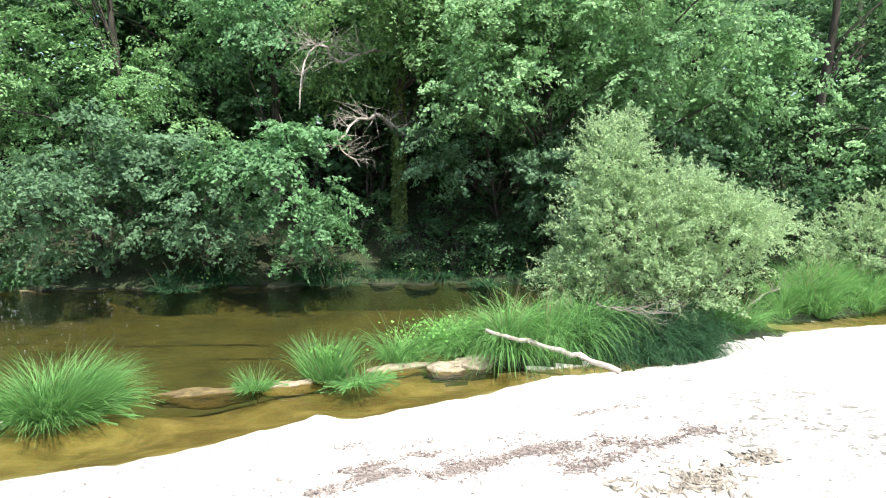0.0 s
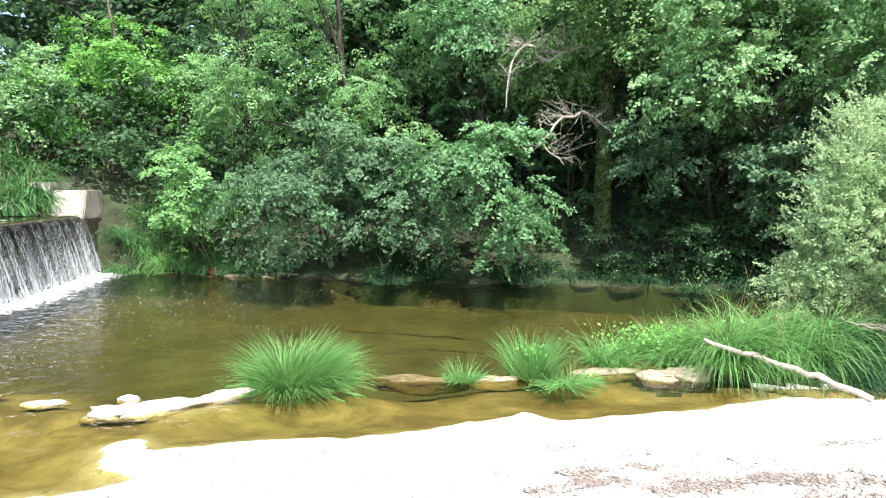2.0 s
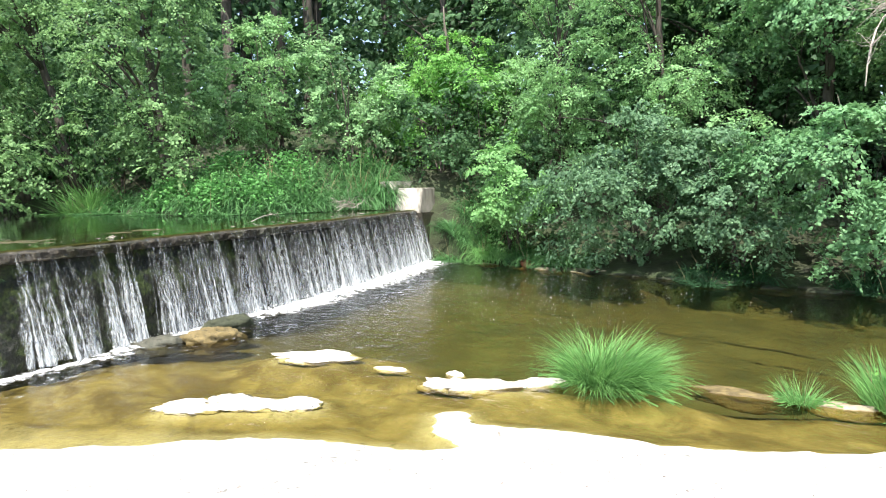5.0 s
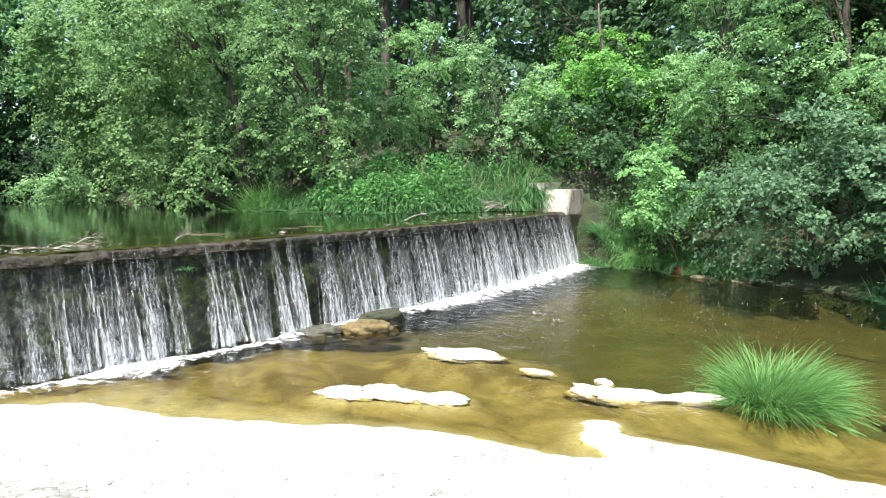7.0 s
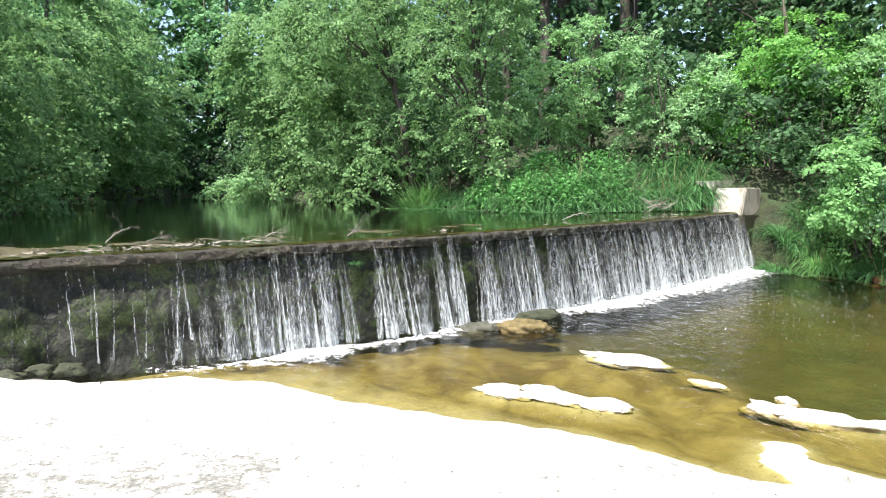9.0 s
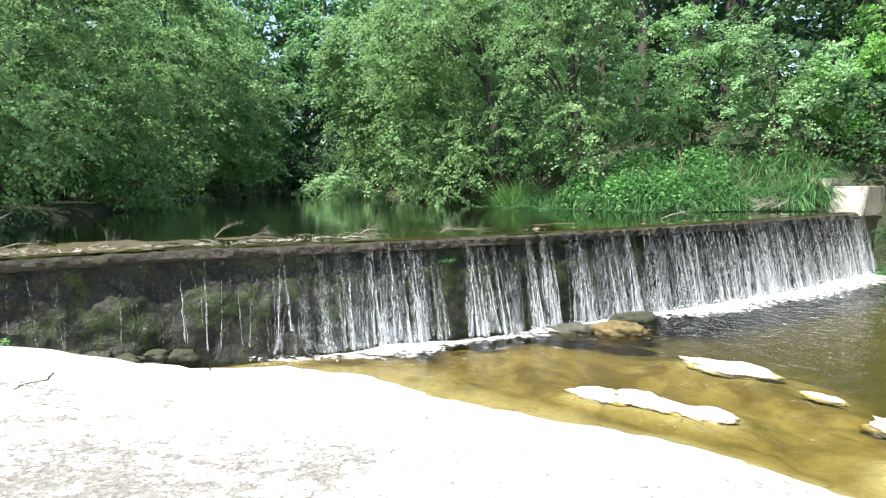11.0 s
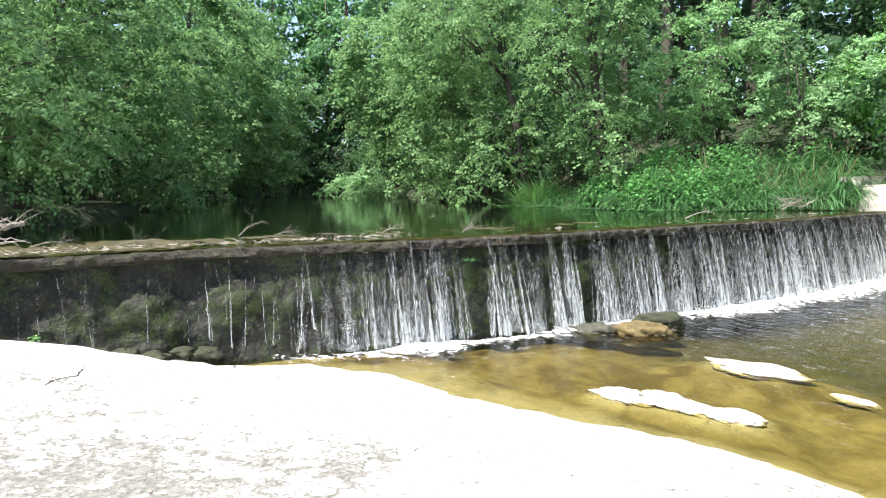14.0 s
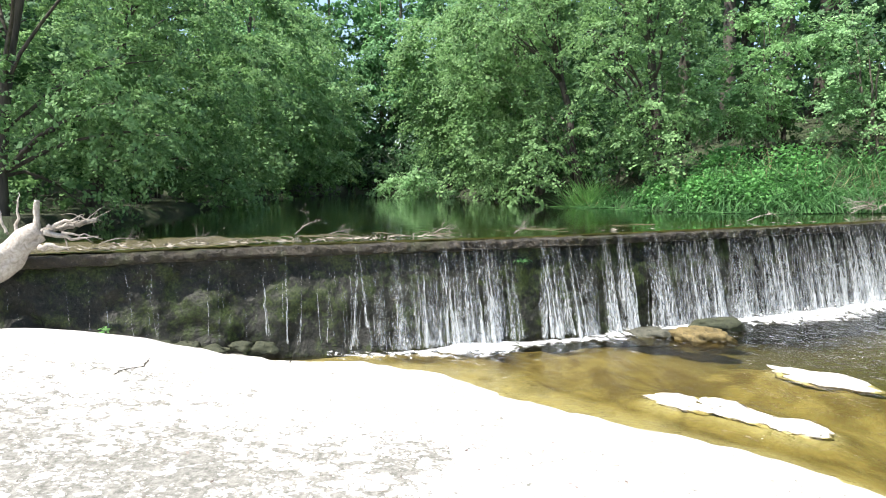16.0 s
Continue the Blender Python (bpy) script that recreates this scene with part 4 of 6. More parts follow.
def foliage(rng, radii, clumps, per, clump_size, leaf, seed, lobes=16, flatness=0.5, slim=0.42, droop=0.35, floor=-0.85, skew=0.0):
    """Leafy sprays: each a thin shoot that reaches out and hangs over, set with leaves on both sides."""
    c, d = clump_centres(rng, clumps, radii, seed, lobes, floor, skew)
    n = len(c)
    way = d * np.array((1.0, 1.0, 0.55)) + rng.normal(0, 0.45, (n, 3)) * np.array((1.0, 1.0, 0.6))
    way /= np.linalg.norm(way, axis=1)[:, None]
    side = np.cross(way, (0.0, 0.0, 1.0))
    side /= np.linalg.norm(side, axis=1)[:, None] + 1e-6
    size = clump_size * rng.uniform(0.7, 1.9, n)
    hang = (0.25 + 0.9 * droop) * rng.uniform(0.4, 1.3, n)
    k = np.repeat(np.arange(n), per)
    t = rng.random(len(k)) ** 0.8
    out = rng.normal(0, 0.20, len(k)) * (1.15 - 0.7 * t)
    pos = c[k] + way[k] * (t * size[k])[:, None] + side[k] * (out * size[k])[:, None]
    pos[:, 2] -= (hang[k] * t ** 2 + 0.7 * out ** 2) * size[k]
    pos += rng.normal(0, 0.06, (len(k), 3)) * (size[k] * (0.5 + flatness))[:, None]
    face = d * 0.45 + np.array((0, 0, 0.60)) + rng.normal(0, 0.42, (n, 3))
    bias = face[k] + way[k] * (0.45 * t)[:, None]
    v, f = leaf_cloud(rng, pos, leaf, bias, droop, slim, 0.34)
    return v, f, c


def tree(name, at, label, leaf_key, height_, crown_at, radii, clumps, per, leaf, clump_size=0.55, trunk_r=0.16, limbs=7, bark=None, seed=1, lobes=18, lean=(0, 0), stems=1, slim=0.42, flatness=0.5, category="tree", group="", floor=-0.85, droop=0.35, skew=0.0):
    """A tree or shrub: tapered trunk, limbs out to its clumps, and a crown of single leaves. crown_at is relative to the foot."""
    rng = np.random.default_rng(seed)
    if group == "trees round the upper pool" and leaf < 0.15:
        leaf, clumps, per, clump_size, slim = leaf * 0.84, int(clumps * 1.0), int(per * 1.0), clump_size * 0.80, slim * 0.9
    elif leaf < 0.15:
        leaf, clumps, per, clump_size, slim = leaf * 0.82, int(clumps * 1.0), int(per * 1.15), clump_size * 0.80, slim * 0.9
    at = (at[0], at[1], ground_z(at[0], at[1]) - 0.08 if len(at) == 2 else at[2])
    root = thing(name, at, label, category, group)
    v, f, c = foliage(rng, radii, clumps, per, clump_size, leaf, seed, lobes, flatness, slim, droop, floor, skew)
    v = v + np.array(crown_at)
    c = c + np.array(crown_at)
    bark = bark or BARK
    for k in range(stems):
        spread_ = 0.0 if stems == 1 else 0.35
        foot = np.array((rng.normal(0, 0.12), rng.normal(0, 0.12), 0.0)) if stems > 1 else np.zeros(3)
        top = np.array((crown_at[0] + lean[0] + rng.normal(0, radii[0] * spread_), crown_at[1] + lean[1] + rng.normal(0, radii[1] * spread_), height_ * (1 if stems == 1 else rng.uniform(0.6, 0.95))))
        pts = bent(rng, foot, top, 10, 0.05 * height_ / 8)
        rad = trunk_r / (1 if stems == 1 else 1.5) * (1 - np.linspace(0, 1, 10) ** 1.2 * 0.86)
        rad[0] *= 1.35
        part("trunk" if stems == 1 else "stem", mesh("trunk", *tube(pts, rad, 9), True), bark, root)
        for q in range(max(1, limbs // stems)):
            goal = c[rng.integers(len(c))]
            t = np.clip((goal[2] - 0.8 - foot[2]) / max(top[2], 0.1) * (rng.uniform(0.5, 0.85) if height_ < 8 else rng.uniform(0.72, 0.95)), 0.12, 0.88)
            a = pts[int(t * 9)]
            lp = bent(rng, a, goal, 8, 0.05, 0.12 * np.linalg.norm(goal - a))
            lr = rad[int(t * 9)] * 0.36 * (1 - np.linspace(0, 1, 8) * 0.85)
            limb = part("limb", mesh("limb", *tube(lp, lr, 6), True), bark, root)
            bits = []
            for u in range(5):
                b = lp[rng.integers(3, 8)]
                near = c[np.argsort(np.linalg.norm(c - b, axis=1))[rng.integers(1, 9)]]
                tp = bent(rng, b, near, 5, 0.03, 0.05)
                bits.append(tube(tp, lr[5] * 0.6 * (1 - np.linspace(0, 1, 5) * 0.8), 4))
            tagged(part("twig", mesh("twig", *joined(bits), True), bark, limb), kind="stuff")
    part("crown", mesh("crown", v, f), LEAF[leaf_key], root)
    return root


def tussock(name, at, n, spread_r, length, lean, droop, width, label, seed, key="grass", seeds=0, sprigs=0, group="", squash=1.0, turn=0.0, mat_at=0.0, wind=(0.0, 0.0)):
    """A clump of arching grass: blades, dry seed stalks and, where they grow, leafy sprigs."""
    rng = np.random.default_rng(seed)
    z = ground_z(*at) - 0.03 if mat_at == 0.0 else mat_at
    root = thing(name, (*at, z), label, "grass", group)
    r = spread_r * np.sqrt(rng.random(n))
    w = rng.uniform(0, 2 * np.pi, n)
    c, s = math.cos(turn), math.sin(turn)
    u0, v0 = r * np.cos(w), r * np.sin(w) * squash
    u, v = u0 * c - v0 * s, u0 * s + v0 * c
    if spread_r > 0.5:
        # grass of a bank stands in tufts
        k = rng.integers(0, max(6, int(14 * spread_r)), n)
        mu, mv = u[k], v[k]
        w = rng.uniform(0, 2 * np.pi, n)
        near = 0.12 * np.sqrt(rng.random(n))
        u, v, r = mu + near * np.cos(w), mv + near * np.sin(w), near / 0.12 * spread_r
    roots = np.column_stack((u, v, np.zeros(n)))
    if squash < 0.99 or spread_r > 0.9:
        g = height(roots[:, :2] + np.array(at))
        roots[:, 2] = np.maximum(g, -0.05) - z - 0.02
    out = np.column_stack((np.cos(w), np.sin(w))) * (0.25 + 0.75 * r / spread_r)[:, None]
    ln = lean * (out + rng.normal(0, 0.45, (n, 2))) + np.array(wind) * rng.uniform(0.3, 1, n)[:, None]
    L = length * rng.uniform(0.45, 1.15, n)
    v, f = blades(rng, roots, L, ln, droop * (rng.uniform(0.45, 1.2, n) + 0.45 * (r / spread_r) ** 2), width, 6)
    v[:, 2] = np.maximum(v[:, 2], (POOL if at[0] < -15.5 else 0.0) + 0.01 - z + 0.03 * rng.random(len(v)))
    tagged(part("foliage", mesh("foliage", v, f), LEAF[key], root), kind="stuff")
    if seeds:
        k = rng.integers(0, n, seeds)
        sl = length * rng.uniform(0.8, 1.15, seeds)
        st = blades(rng, roots[k], sl, lean * 0.8 * (out[k] + rng.normal(0, 0.3, (seeds, 2))), 0.5 * rng.uniform(0, 1, seeds), width * 0.55)
        tagged(part("dry_foliage", mesh("dry_foliage", *st), LEAF["seed"], root, "thin dry seed stalks"), kind="stuff")
    if sprigs:
        pos = np.column_stack((rng.normal(0, spread_r * 0.4, sprigs), rng.normal(0, spread_r * 0.4, sprigs) * squash, length * rng.uniform(0.2, 0.75, sprigs)))
        if spread_r > 0.6:
            pos[:, 2] += np.maximum(height(pos[:, :2] + np.array(at)), 0.0) - z - length * 0.12
        v, f = leaf_cloud(rng, pos, 0.055 if spread_r < 1.0 or at[0] > -10 else 0.115, np.tile((0, -0.2, 0.9), (sprigs, 1)), 0.2)
        tagged(part("herb_foliage", mesh("herb_foliage", v, f), LEAF["herb" if at[0] < -10 else "bright"], root, "broad-leaved herbs among the grass"), kind="stuff")
    return root


# tussocks on the rock ridge
tussock("grass_tussock", (-4.16, 7.15), 3600, 0.36, 1.12, 0.16, 0.66, 0.016, "round bright green sedge tussock on a rock ridge", 1, "grass", 24, wind=(0.16, -0.04))
tussock("grass_tuft", (-2.03, 7.85), 300, 0.12, 0.60, 0.22, 0.50, 0.012, "small green grass tuft on a low rock", 2, "grass", 20)
tussock("grass_tuft", (-1.2, 8.28), 800, 0.24, 0.80, 0.13, 0.42, 0.0155, "green grass tuft with broad-leaved sprigs", 3, "grass", 24, 260)
tussock("grass_tuft", (-0.72, 8.08), 340, 0.15, 0.62, 0.22, 0.8, 0.015, "green grass tuft at a rock's edge", 4, "grass", 20)
tuft_at = dam_xyz(1.15, 0.16, 1.30)
tussock("wall_tuft", tuple(tuft_at[:2]), 45, 0.08, 0.17, 0.7, 1.2, 0.012, "small green tuft rooted in the weir's wall", 15, "grass_cool", 0, mat_at=float(tuft_at[2]))
# the grassy islet under the willow
tussock("grass_bank", (0.45, 9.3), 3000, 0.95, 0.90, 0.4, 0.85, 0.014, "bright green grass on the islet's end", 5, "grass", 50, 700, squash=0.5, turn=0.25)
tussock("grass_bank", (1.7, 9.4), 3900, 1.1, 1.25, 0.4, 1.10, 0.016, "long arching green sedge on the islet", 6, "grass", 50, squash=0.5, turn=0.25, wind=(0.18, -0.1))
# under the willow the shade is in the blade colour
tussock("grass_bank", (3.1, 9.65), 2400, 1.1, 0.95, 0.45, 1.05, 0.016, "long arching sedge under a willow bush", 7, "grass_shade", 60, squash=0.5, turn=0.35, wind=(0.15, -0.15))
tussock("grass_bank", (3.3, 9.25), 1700, 0.75, 0.82, 0.4, 1.15, 0.016, "drooping sedge at the islet's foot in a shade-dark green", 13, "grass_shade", 0, squash=0.5, turn=0.2, wind=(0.2, -0.15))
tussock("grass_bank", (4.2, 9.55), 1500, 0.6, 0.8, 0.4, 1.15, 0.016, "drooping sedge at the islet's foot in a shade-dark green", 14, "grass_shade", 0, squash=0.6, turn=0.4, wind=(0.2, -0.15))
tussock("grass_bank", (4.3, 10.2), 1600, 0.8, 1.05, 0.45, 1.05, 0.016, "arching sedge under a willow bush in a shade-dark green", 8, "grass_shade", 40, squash=0.6, turn=0.4, wind=(0.12, -0.12))
tussock("grass_bank", (5.5, 10.85), 1500, 0.6, 1.0, 0.35, 0.8, 0.015, "bright green grass clump beside the slab", 9, "grass", 40, squash=0.8)
tussock("grass_bank", (7.4, 12.35), 1800, 0.7, 1.1, 0.35, 0.8, 0.016, "bright green grass clump at the slab's edge", 10, "grass", 40, squash=0.8)
tussock("grass_bank", (8.6, 12.9), 2200, 1.0, 1.2, 0.35, 0.8, 0.017, "tall green grass beside the river", 11, "grass", 60, squash=0.6, turn=0.5)
tussock("grass_bank", (10.2, 13.7), 2200, 1.1, 1.2, 0.35, 0.8, 0.017, "tall green grass beside the river", 12, "grass", 60, squash=0.6, turn=0.5)

# willows on the islets: many arching shoots set with small slim leaves
def willow(at, label, domes, shoots, per, leaf, length, stems, seed):
    """A bush of several overlapping domes, each (x, y, z, rx, ry, rz, share) from the foot."""
    rng = np.random.default_rng(seed)
    base = np.array((at[0], at[1], ground_z(*at) - 0.08))
    root = thing("willow_bush", tuple(base), label, "bush")
    domes = np.array(domes, float)
    j = rng.choice(len(domes), shoots, p=domes[:, 6] / domes[:, 6].sum())
    d = rng.normal(0, 1, (shoots, 3)) + np.array((0, -0.15, 0.15))
    d /= np.linalg.norm(d, axis=1)[:, None]
    rad = (0.25 + 0.75 * rng.random(shoots) ** 0.5) * (1 + 0.20 * vnoise(d + domes[j, :3], 3.1, seed) + 0.12 * vnoise(d + domes[j, :3], 7.0, seed))
    c = domes[j, :3] + d * rad[:, None] * domes[j, 3:6] * 0.86
    c[:, 2] = np.maximum(c[:, 2], 0.25 + 0.3 * rng.random(shoots))
    way = d * np.array((0.9, 0.9, 0.45)) + np.array((0, 0, 0.42)) + rng.normal(0, 0.32, (shoots, 3))
    way /= np.linalg.norm(way, axis=1)[:, None]
    L = length * rng.uniform(0.45, 1.35, shoots)
    k = np.repeat(np.arange(shoots), per)
    t = rng.random(len(k)) ** 0.85
    pos = c[k] + way[k] * (t * L[k])[:, None] + rng.normal(0, 0.024, (len(k), 3)) * (1.7 - t)[:, None]
    pos[:, 2] -= 0.16 * t ** 2 * L[k]
    ax = way[k] * 0.7 + rng.normal(0, 0.6, (len(k), 3))
    ax /= np.linalg.norm(ax, axis=1)[:, None]
    side = np.cross(ax, rng.normal(0, 1, (len(k), 3)) + np.array((0, -0.6, 1.0)))
    side /= np.linalg.norm(side, axis=1)[:, None]
    z = (leaf * rng.uniform(0.6, 1.25, len(k)))[:, None]
    v = np.stack((pos - ax * z * 0.5, pos + side * z * 0.22, pos + ax * z * 0.5, pos - side * z * 0.22), 1).reshape(-1, 3)
    q = np.arange(len(k))[:, None] * 4
    f = np.concatenate((q + (0, 2, 1), q + (0, 3, 2)), 1).reshape(-1, 3)
    for n in range(stems):
        goal = c[rng.integers(shoots)]
        foot = np.array((rng.normal(0, 0.35), rng.normal(0, 0.18), 0.0))
        p = bent(rng, foot, goal, 10, 0.03)
        r = 0.028 * (1 - np.linspace(0, 1, 10) * 0.8)
        bits = [tube(p, r, 6)]
        for u in range(7):
            g = p[rng.integers(3, 10)]
            near = c[np.argsort(np.linalg.norm(c - g, axis=1))[rng.integers(1, 14)]]
            bits.append(tube(bent(rng, g, near, 5, 0.02), r[6] * 0.6 * (1 - np.linspace(0, 1, 5) * 0.8), 4))
        part("stem", mesh("stem", *joined(bits), True), BARK, root)
    part("crown", mesh("crown", v, f), LEAF["willow"], root)
    return root


willow((4.05, 10.55), "silvery green willow bush on a grassy islet", (
    (-0.85, 0.0, 2.95, 0.58, 0.60, 1.00, 1.1), (-0.45, 0.0, 1.75, 1.35, 1.10, 1.15, 2.4), (1.05, 0.1, 1.80, 0.95, 0.95, 0.80, 1.5), (1.75, 0.0, 1.98, 0.42, 0.45, 0.30, 0.3),
    (-1.45, -0.1, 1.00, 0.55, 0.60, 0.65, 0.7), (0.2, -0.1, 0.95, 1.20, 0.90, 0.50, 1.0), (0.35, 0.0, 2.45, 0.75, 0.70, 0.50, 0.7)), 2050, 50, 0.052, 0.42, 26, 71)
willow((9.9, 13.7), "pale grey-green willow bush behind tall grass", (
    (-0.5, 0.0, 1.3, 1.1, 0.9, 0.9, 1.0), (0.6, 0.0, 1.6, 1.2, 1.0, 1.0, 1.3), (1.5, 0.2, 2.0, 0.9, 0.9, 0.9, 1.0), (-1.4, -0.1, 1.1, 0.4, 0.4, 0.3, 0.2)), 620, 48, 0.062, 0.42, 12, 72)

# low shrubs that overhang the far bank
FARBANK = "trees and shrubs of the far bank"
tree("alder_shrub", (-8.6, 16.6), "dark green alder shrub overhanging the pool", "alder", 4.2, (0.2, -1.1, 2.1), (2.6, 2.0, 1.9), 400, 42, 0.125, 0.62, 0.07, 12, BARK_DARK, 81, 22, stems=4, category="shrub", group=FARBANK, floor=-1)
tree("alder_shrub", (-5.9, 16.9), "dark green alder shrub overhanging the pool", "alder", 3.8, (0.1, -1.0, 2.0), (2.0, 1.6, 1.5), 280, 42, 0.125, 0.6, 0.07, 10, BARK_DARK, 82, 20, stems=3, category="shrub", group=FARBANK, floor=-1)
tree("maple_shrub", (-3.0, 17.1), "drooping pale green maple overhanging the pool", "maple", 4.8, (-0.6, -1.3, 2.6), (1.8, 1.4, 2.2), 230, 42, 0.13, 0.55, 0.08, 10, BARK_DARK, 83, 32, stems=2, category="shrub", group=FARBANK, droop=0.6, flatness=0.32, floor=-1)
tree("hazel_shrub", (-12.5, 15.9), "bright green hazel shrub beside the abutment", "hazel", 3.4, (0.1, -0.5, 2.45), (1.5, 1.3, 1.4), 240, 42, 0.12, 0.5, 0.05, 8, BARK_DARK, 84, 16, stems=4, category="shrub", group=FARBANK, floor=-1)
tree("alder_shrub", (2.2, 18.8), "shaded alder branch over dark water", "alder", 4.6, (-0.9, -1.6, 2.6), (1.8, 1.3, 1.2), 130, 42, 0.125, 0.55, 0.07, 6, BARK_DARK, 85, 10, stems=1, category="shrub", group=FARBANK)
tree("alder_shrub", (5.6, 17.6), "dark alder shrub behind a willow", "alder", 4.0, (0.0, -0.8, 2.0), (2.6, 1.8, 2.4), 260, 42, 0.13, 0.6, 0.07, 8, BARK_DARK, 86, 18, stems=3, category="shrub", group=FARBANK, floor=-1)
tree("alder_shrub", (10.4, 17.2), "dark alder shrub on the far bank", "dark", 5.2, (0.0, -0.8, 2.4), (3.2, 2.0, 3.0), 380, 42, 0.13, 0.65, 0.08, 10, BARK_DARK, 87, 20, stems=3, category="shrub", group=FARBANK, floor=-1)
# tall trees of the far bank
tree("alder_tree", (-0.85, 18.7), "tall ivy-clad alder on the far bank", "pool", 9.6, (1.3, -0.4, 5.6), (4.4, 2.8, 2.1), 1250, 42, 0.135, 0.75, 0.17, 12, BARK_DARK, 91, 30, lean=(-1.3, 0.4), group=FARBANK, floor=-0.6)
tree("alder_tree", (3.5, 18.5), "sunlit pale green tree with boughs over the bank", "grey", 8.2, (-0.4, -2.2, 5.0), (3.2, 1.8, 2.9), 600, 42, 0.12, 0.62, 0.13, 12, BARK_DARK, 98, 30, group=FARBANK, floor=-0.7, flatness=0.4)
tree("alder_tree", (-8.9, 18.9), "tall yellow-green tree on the far bank", "yellow", 9.4, (0.0, -0.9, 5.3), (3.8, 2.9, 4.2), 700, 42, 0.105, 0.7, 0.18, 12, BARK_DARK, 92, 34, group=FARBANK, floor=-1)
tree("alder_tree", (-4.9, 20.4), "tall green tree behind drooping maples", "maple", 10.4, (0.0, -0.4, 5.6), (3.2, 2.6, 4.8), 480, 42, 0.135, 0.7, 0.18, 10, BARK_DARK, 93, 28, group=FARBANK, floor=-1)
tree("alder_tree", (5.6, 18.4), "tall bright green tree behind a willow", "grey", 9.6, (0.1, -1.4, 6.0), (3.4, 2.6, 3.4), 620, 42, 0.13, 0.68, 0.18, 12, BARK_DARK, 94, 34, group=FARBANK, floor=-1)
tree("alder_tree", (11.0, 18.6), "tall pale green tree on the far bank", "grey", 10.0, (0.0, -1.6, 5.2), (3.6, 2.7, 4.6), 560, 42, 0.135, 0.7, 0.2, 12, BARK_DARK, 95, 30, group=FARBANK, floor=-1)
tree("alder_tree", (-13.4, 19.6), "leafy green tree behind the abutment", "yellow", 9.0, (0.2, -0.5, 5.0), (2.6, 2.2, 4.4), 460, 42, 0.10, 0.65, 0.15, 9, BARK_DARK, 96, 24, group=FARBANK, floor=-1)
tree("alder_tree", (15.5, 20.0), "dark green tree downstream on the bank", "dark", 10.0, (0.0, -1.0, 5.0), (3.8, 2.8, 5.0), 380, 42, 0.15, 0.75, 0.2, 10, BARK_DARK, 97, 24, group=FARBANK, floor=-1)

# right bank of the upper pool
UPBANK = "trees round the upper pool"
tree("hazel_tree", (-17.6, 18.6), "bright sunlit green tree behind the abutment", "bright", 6.2, (0.0, -0.6, 2.6), (3.0, 2.4, 2.9), 480, 42, 0.135, 0.68, 0.16, 10, BARK, 101, 28, group=UPBANK, floor=-1)
tree("sallow_bush", (-19.6, 14.9), "grey-green sallow above the weir", "grey", 5.4, (0.2, -0.5, 2.7), (2.1, 1.8, 2.6), 320, 42, 0.12, 0.6, 0.09, 10, BARK, 102, 24, stems=3, group=UPBANK, category="bush", floor=-1)
tree("hazel_tree", (-22.2, 12.8), "green bushy hazel above the weir", "yellow", 5.2, (0.2, -0.8, 2.6), (2.2, 1.9, 2.5), 320, 42, 0.125, 0.62, 0.1, 10, BARK, 103, 22, stems=2, group=UPBANK, floor=-1)
tree("alder_tree", (-23.2, 9.4), "large alder leaning over the upper pool", "pool", 10.8, (0.6, -1.2, 5.0), (3.7, 2.9, 5.2), 720, 42, 0.135, 0.72, 0.2, 14, BARK_DARK, 104, 40, group=UPBANK, floor=-1)
tree("alder_tree", (-27.4, 7.6), "large alder on the bank of the upper pool", "pool", 11.4, (0.2, -2.4, 5.0), (3.9, 3.0, 5.4), 680, 42, 0.145, 0.75, 0.2, 14, BARK_DARK, 105, 38, group=UPBANK, floor=-1)
tree("alder_tree", (-33.0, 7.0), "alder on the bank of the upper pool", "pool", 13.0, (-0.5, -2.4, 6.0), (4.2, 3.2, 6.4), 460, 42, 0.18, 0.95, 0.22, 10, BARK, 106, 30, group=UPBANK, floor=-1)
tree("alder_tree", (-41.0, 6.0), "tall alder at the bend of the upper pool", "pool", 16.0, (0.0, -2.6, 7.0), (5.0, 3.8, 7.6), 460, 42, 0.22, 1.1, 0.25, 8, BARK, 107, 30, group=UPBANK, floor=-1)
tree("willow_tree", (-46.0, 3.2), "low pale willow at the water's edge", "grey", 3.4, (0.5, -2.6, 1.4), (3.1, 2.4, 1.8), 220, 42, 0.16, 0.8, 0.12, 5, BARK, 108, 14, group=UPBANK, floor=-1)
# left bank of the upper pool
tree("alder_tree", (-14.2, -9.0), "dense leafy alder overhanging the upper pool", "pool", 8.6, (-0.6, 1.0, 3.9), (3.6, 2.9, 4.7), 900, 42, 0.115, 0.62, 0.16, 16, BARK_DARK, 111, 44, group=UPBANK, floor=-1)
tree("alder_tree", (-19.6, -9.6), "dense dark alder overhanging the upper pool", "pool", 9.6, (-0.5, 1.7, 4.2), (3.6, 2.9, 5.0), 680, 42, 0.13, 0.68, 0.2, 12, BARK_DARK, 112, 36, group=UPBANK, floor=-1)
tree("alder_tree", (-26.5, -11.3), "dark alder on the shaded bank", "pool", 11.5, (0.0, 2.2, 5.2), (4.4, 3.4, 6.2), 560, 42, 0.165, 0.85, 0.22, 10, BARK_DARK, 113, 34, group=UPBANK, floor=-1)
tree("alder_tree", (-36.0, -13.0), "dark tree on the shaded bank", "pool", 14.0, (0.0, 3.0, 6.4), (5.2, 4.0, 7.4), 500, 42, 0.21, 1.05, 0.25, 8, BARK_DARK, 114, 32, group=UPBANK, floor=-1)
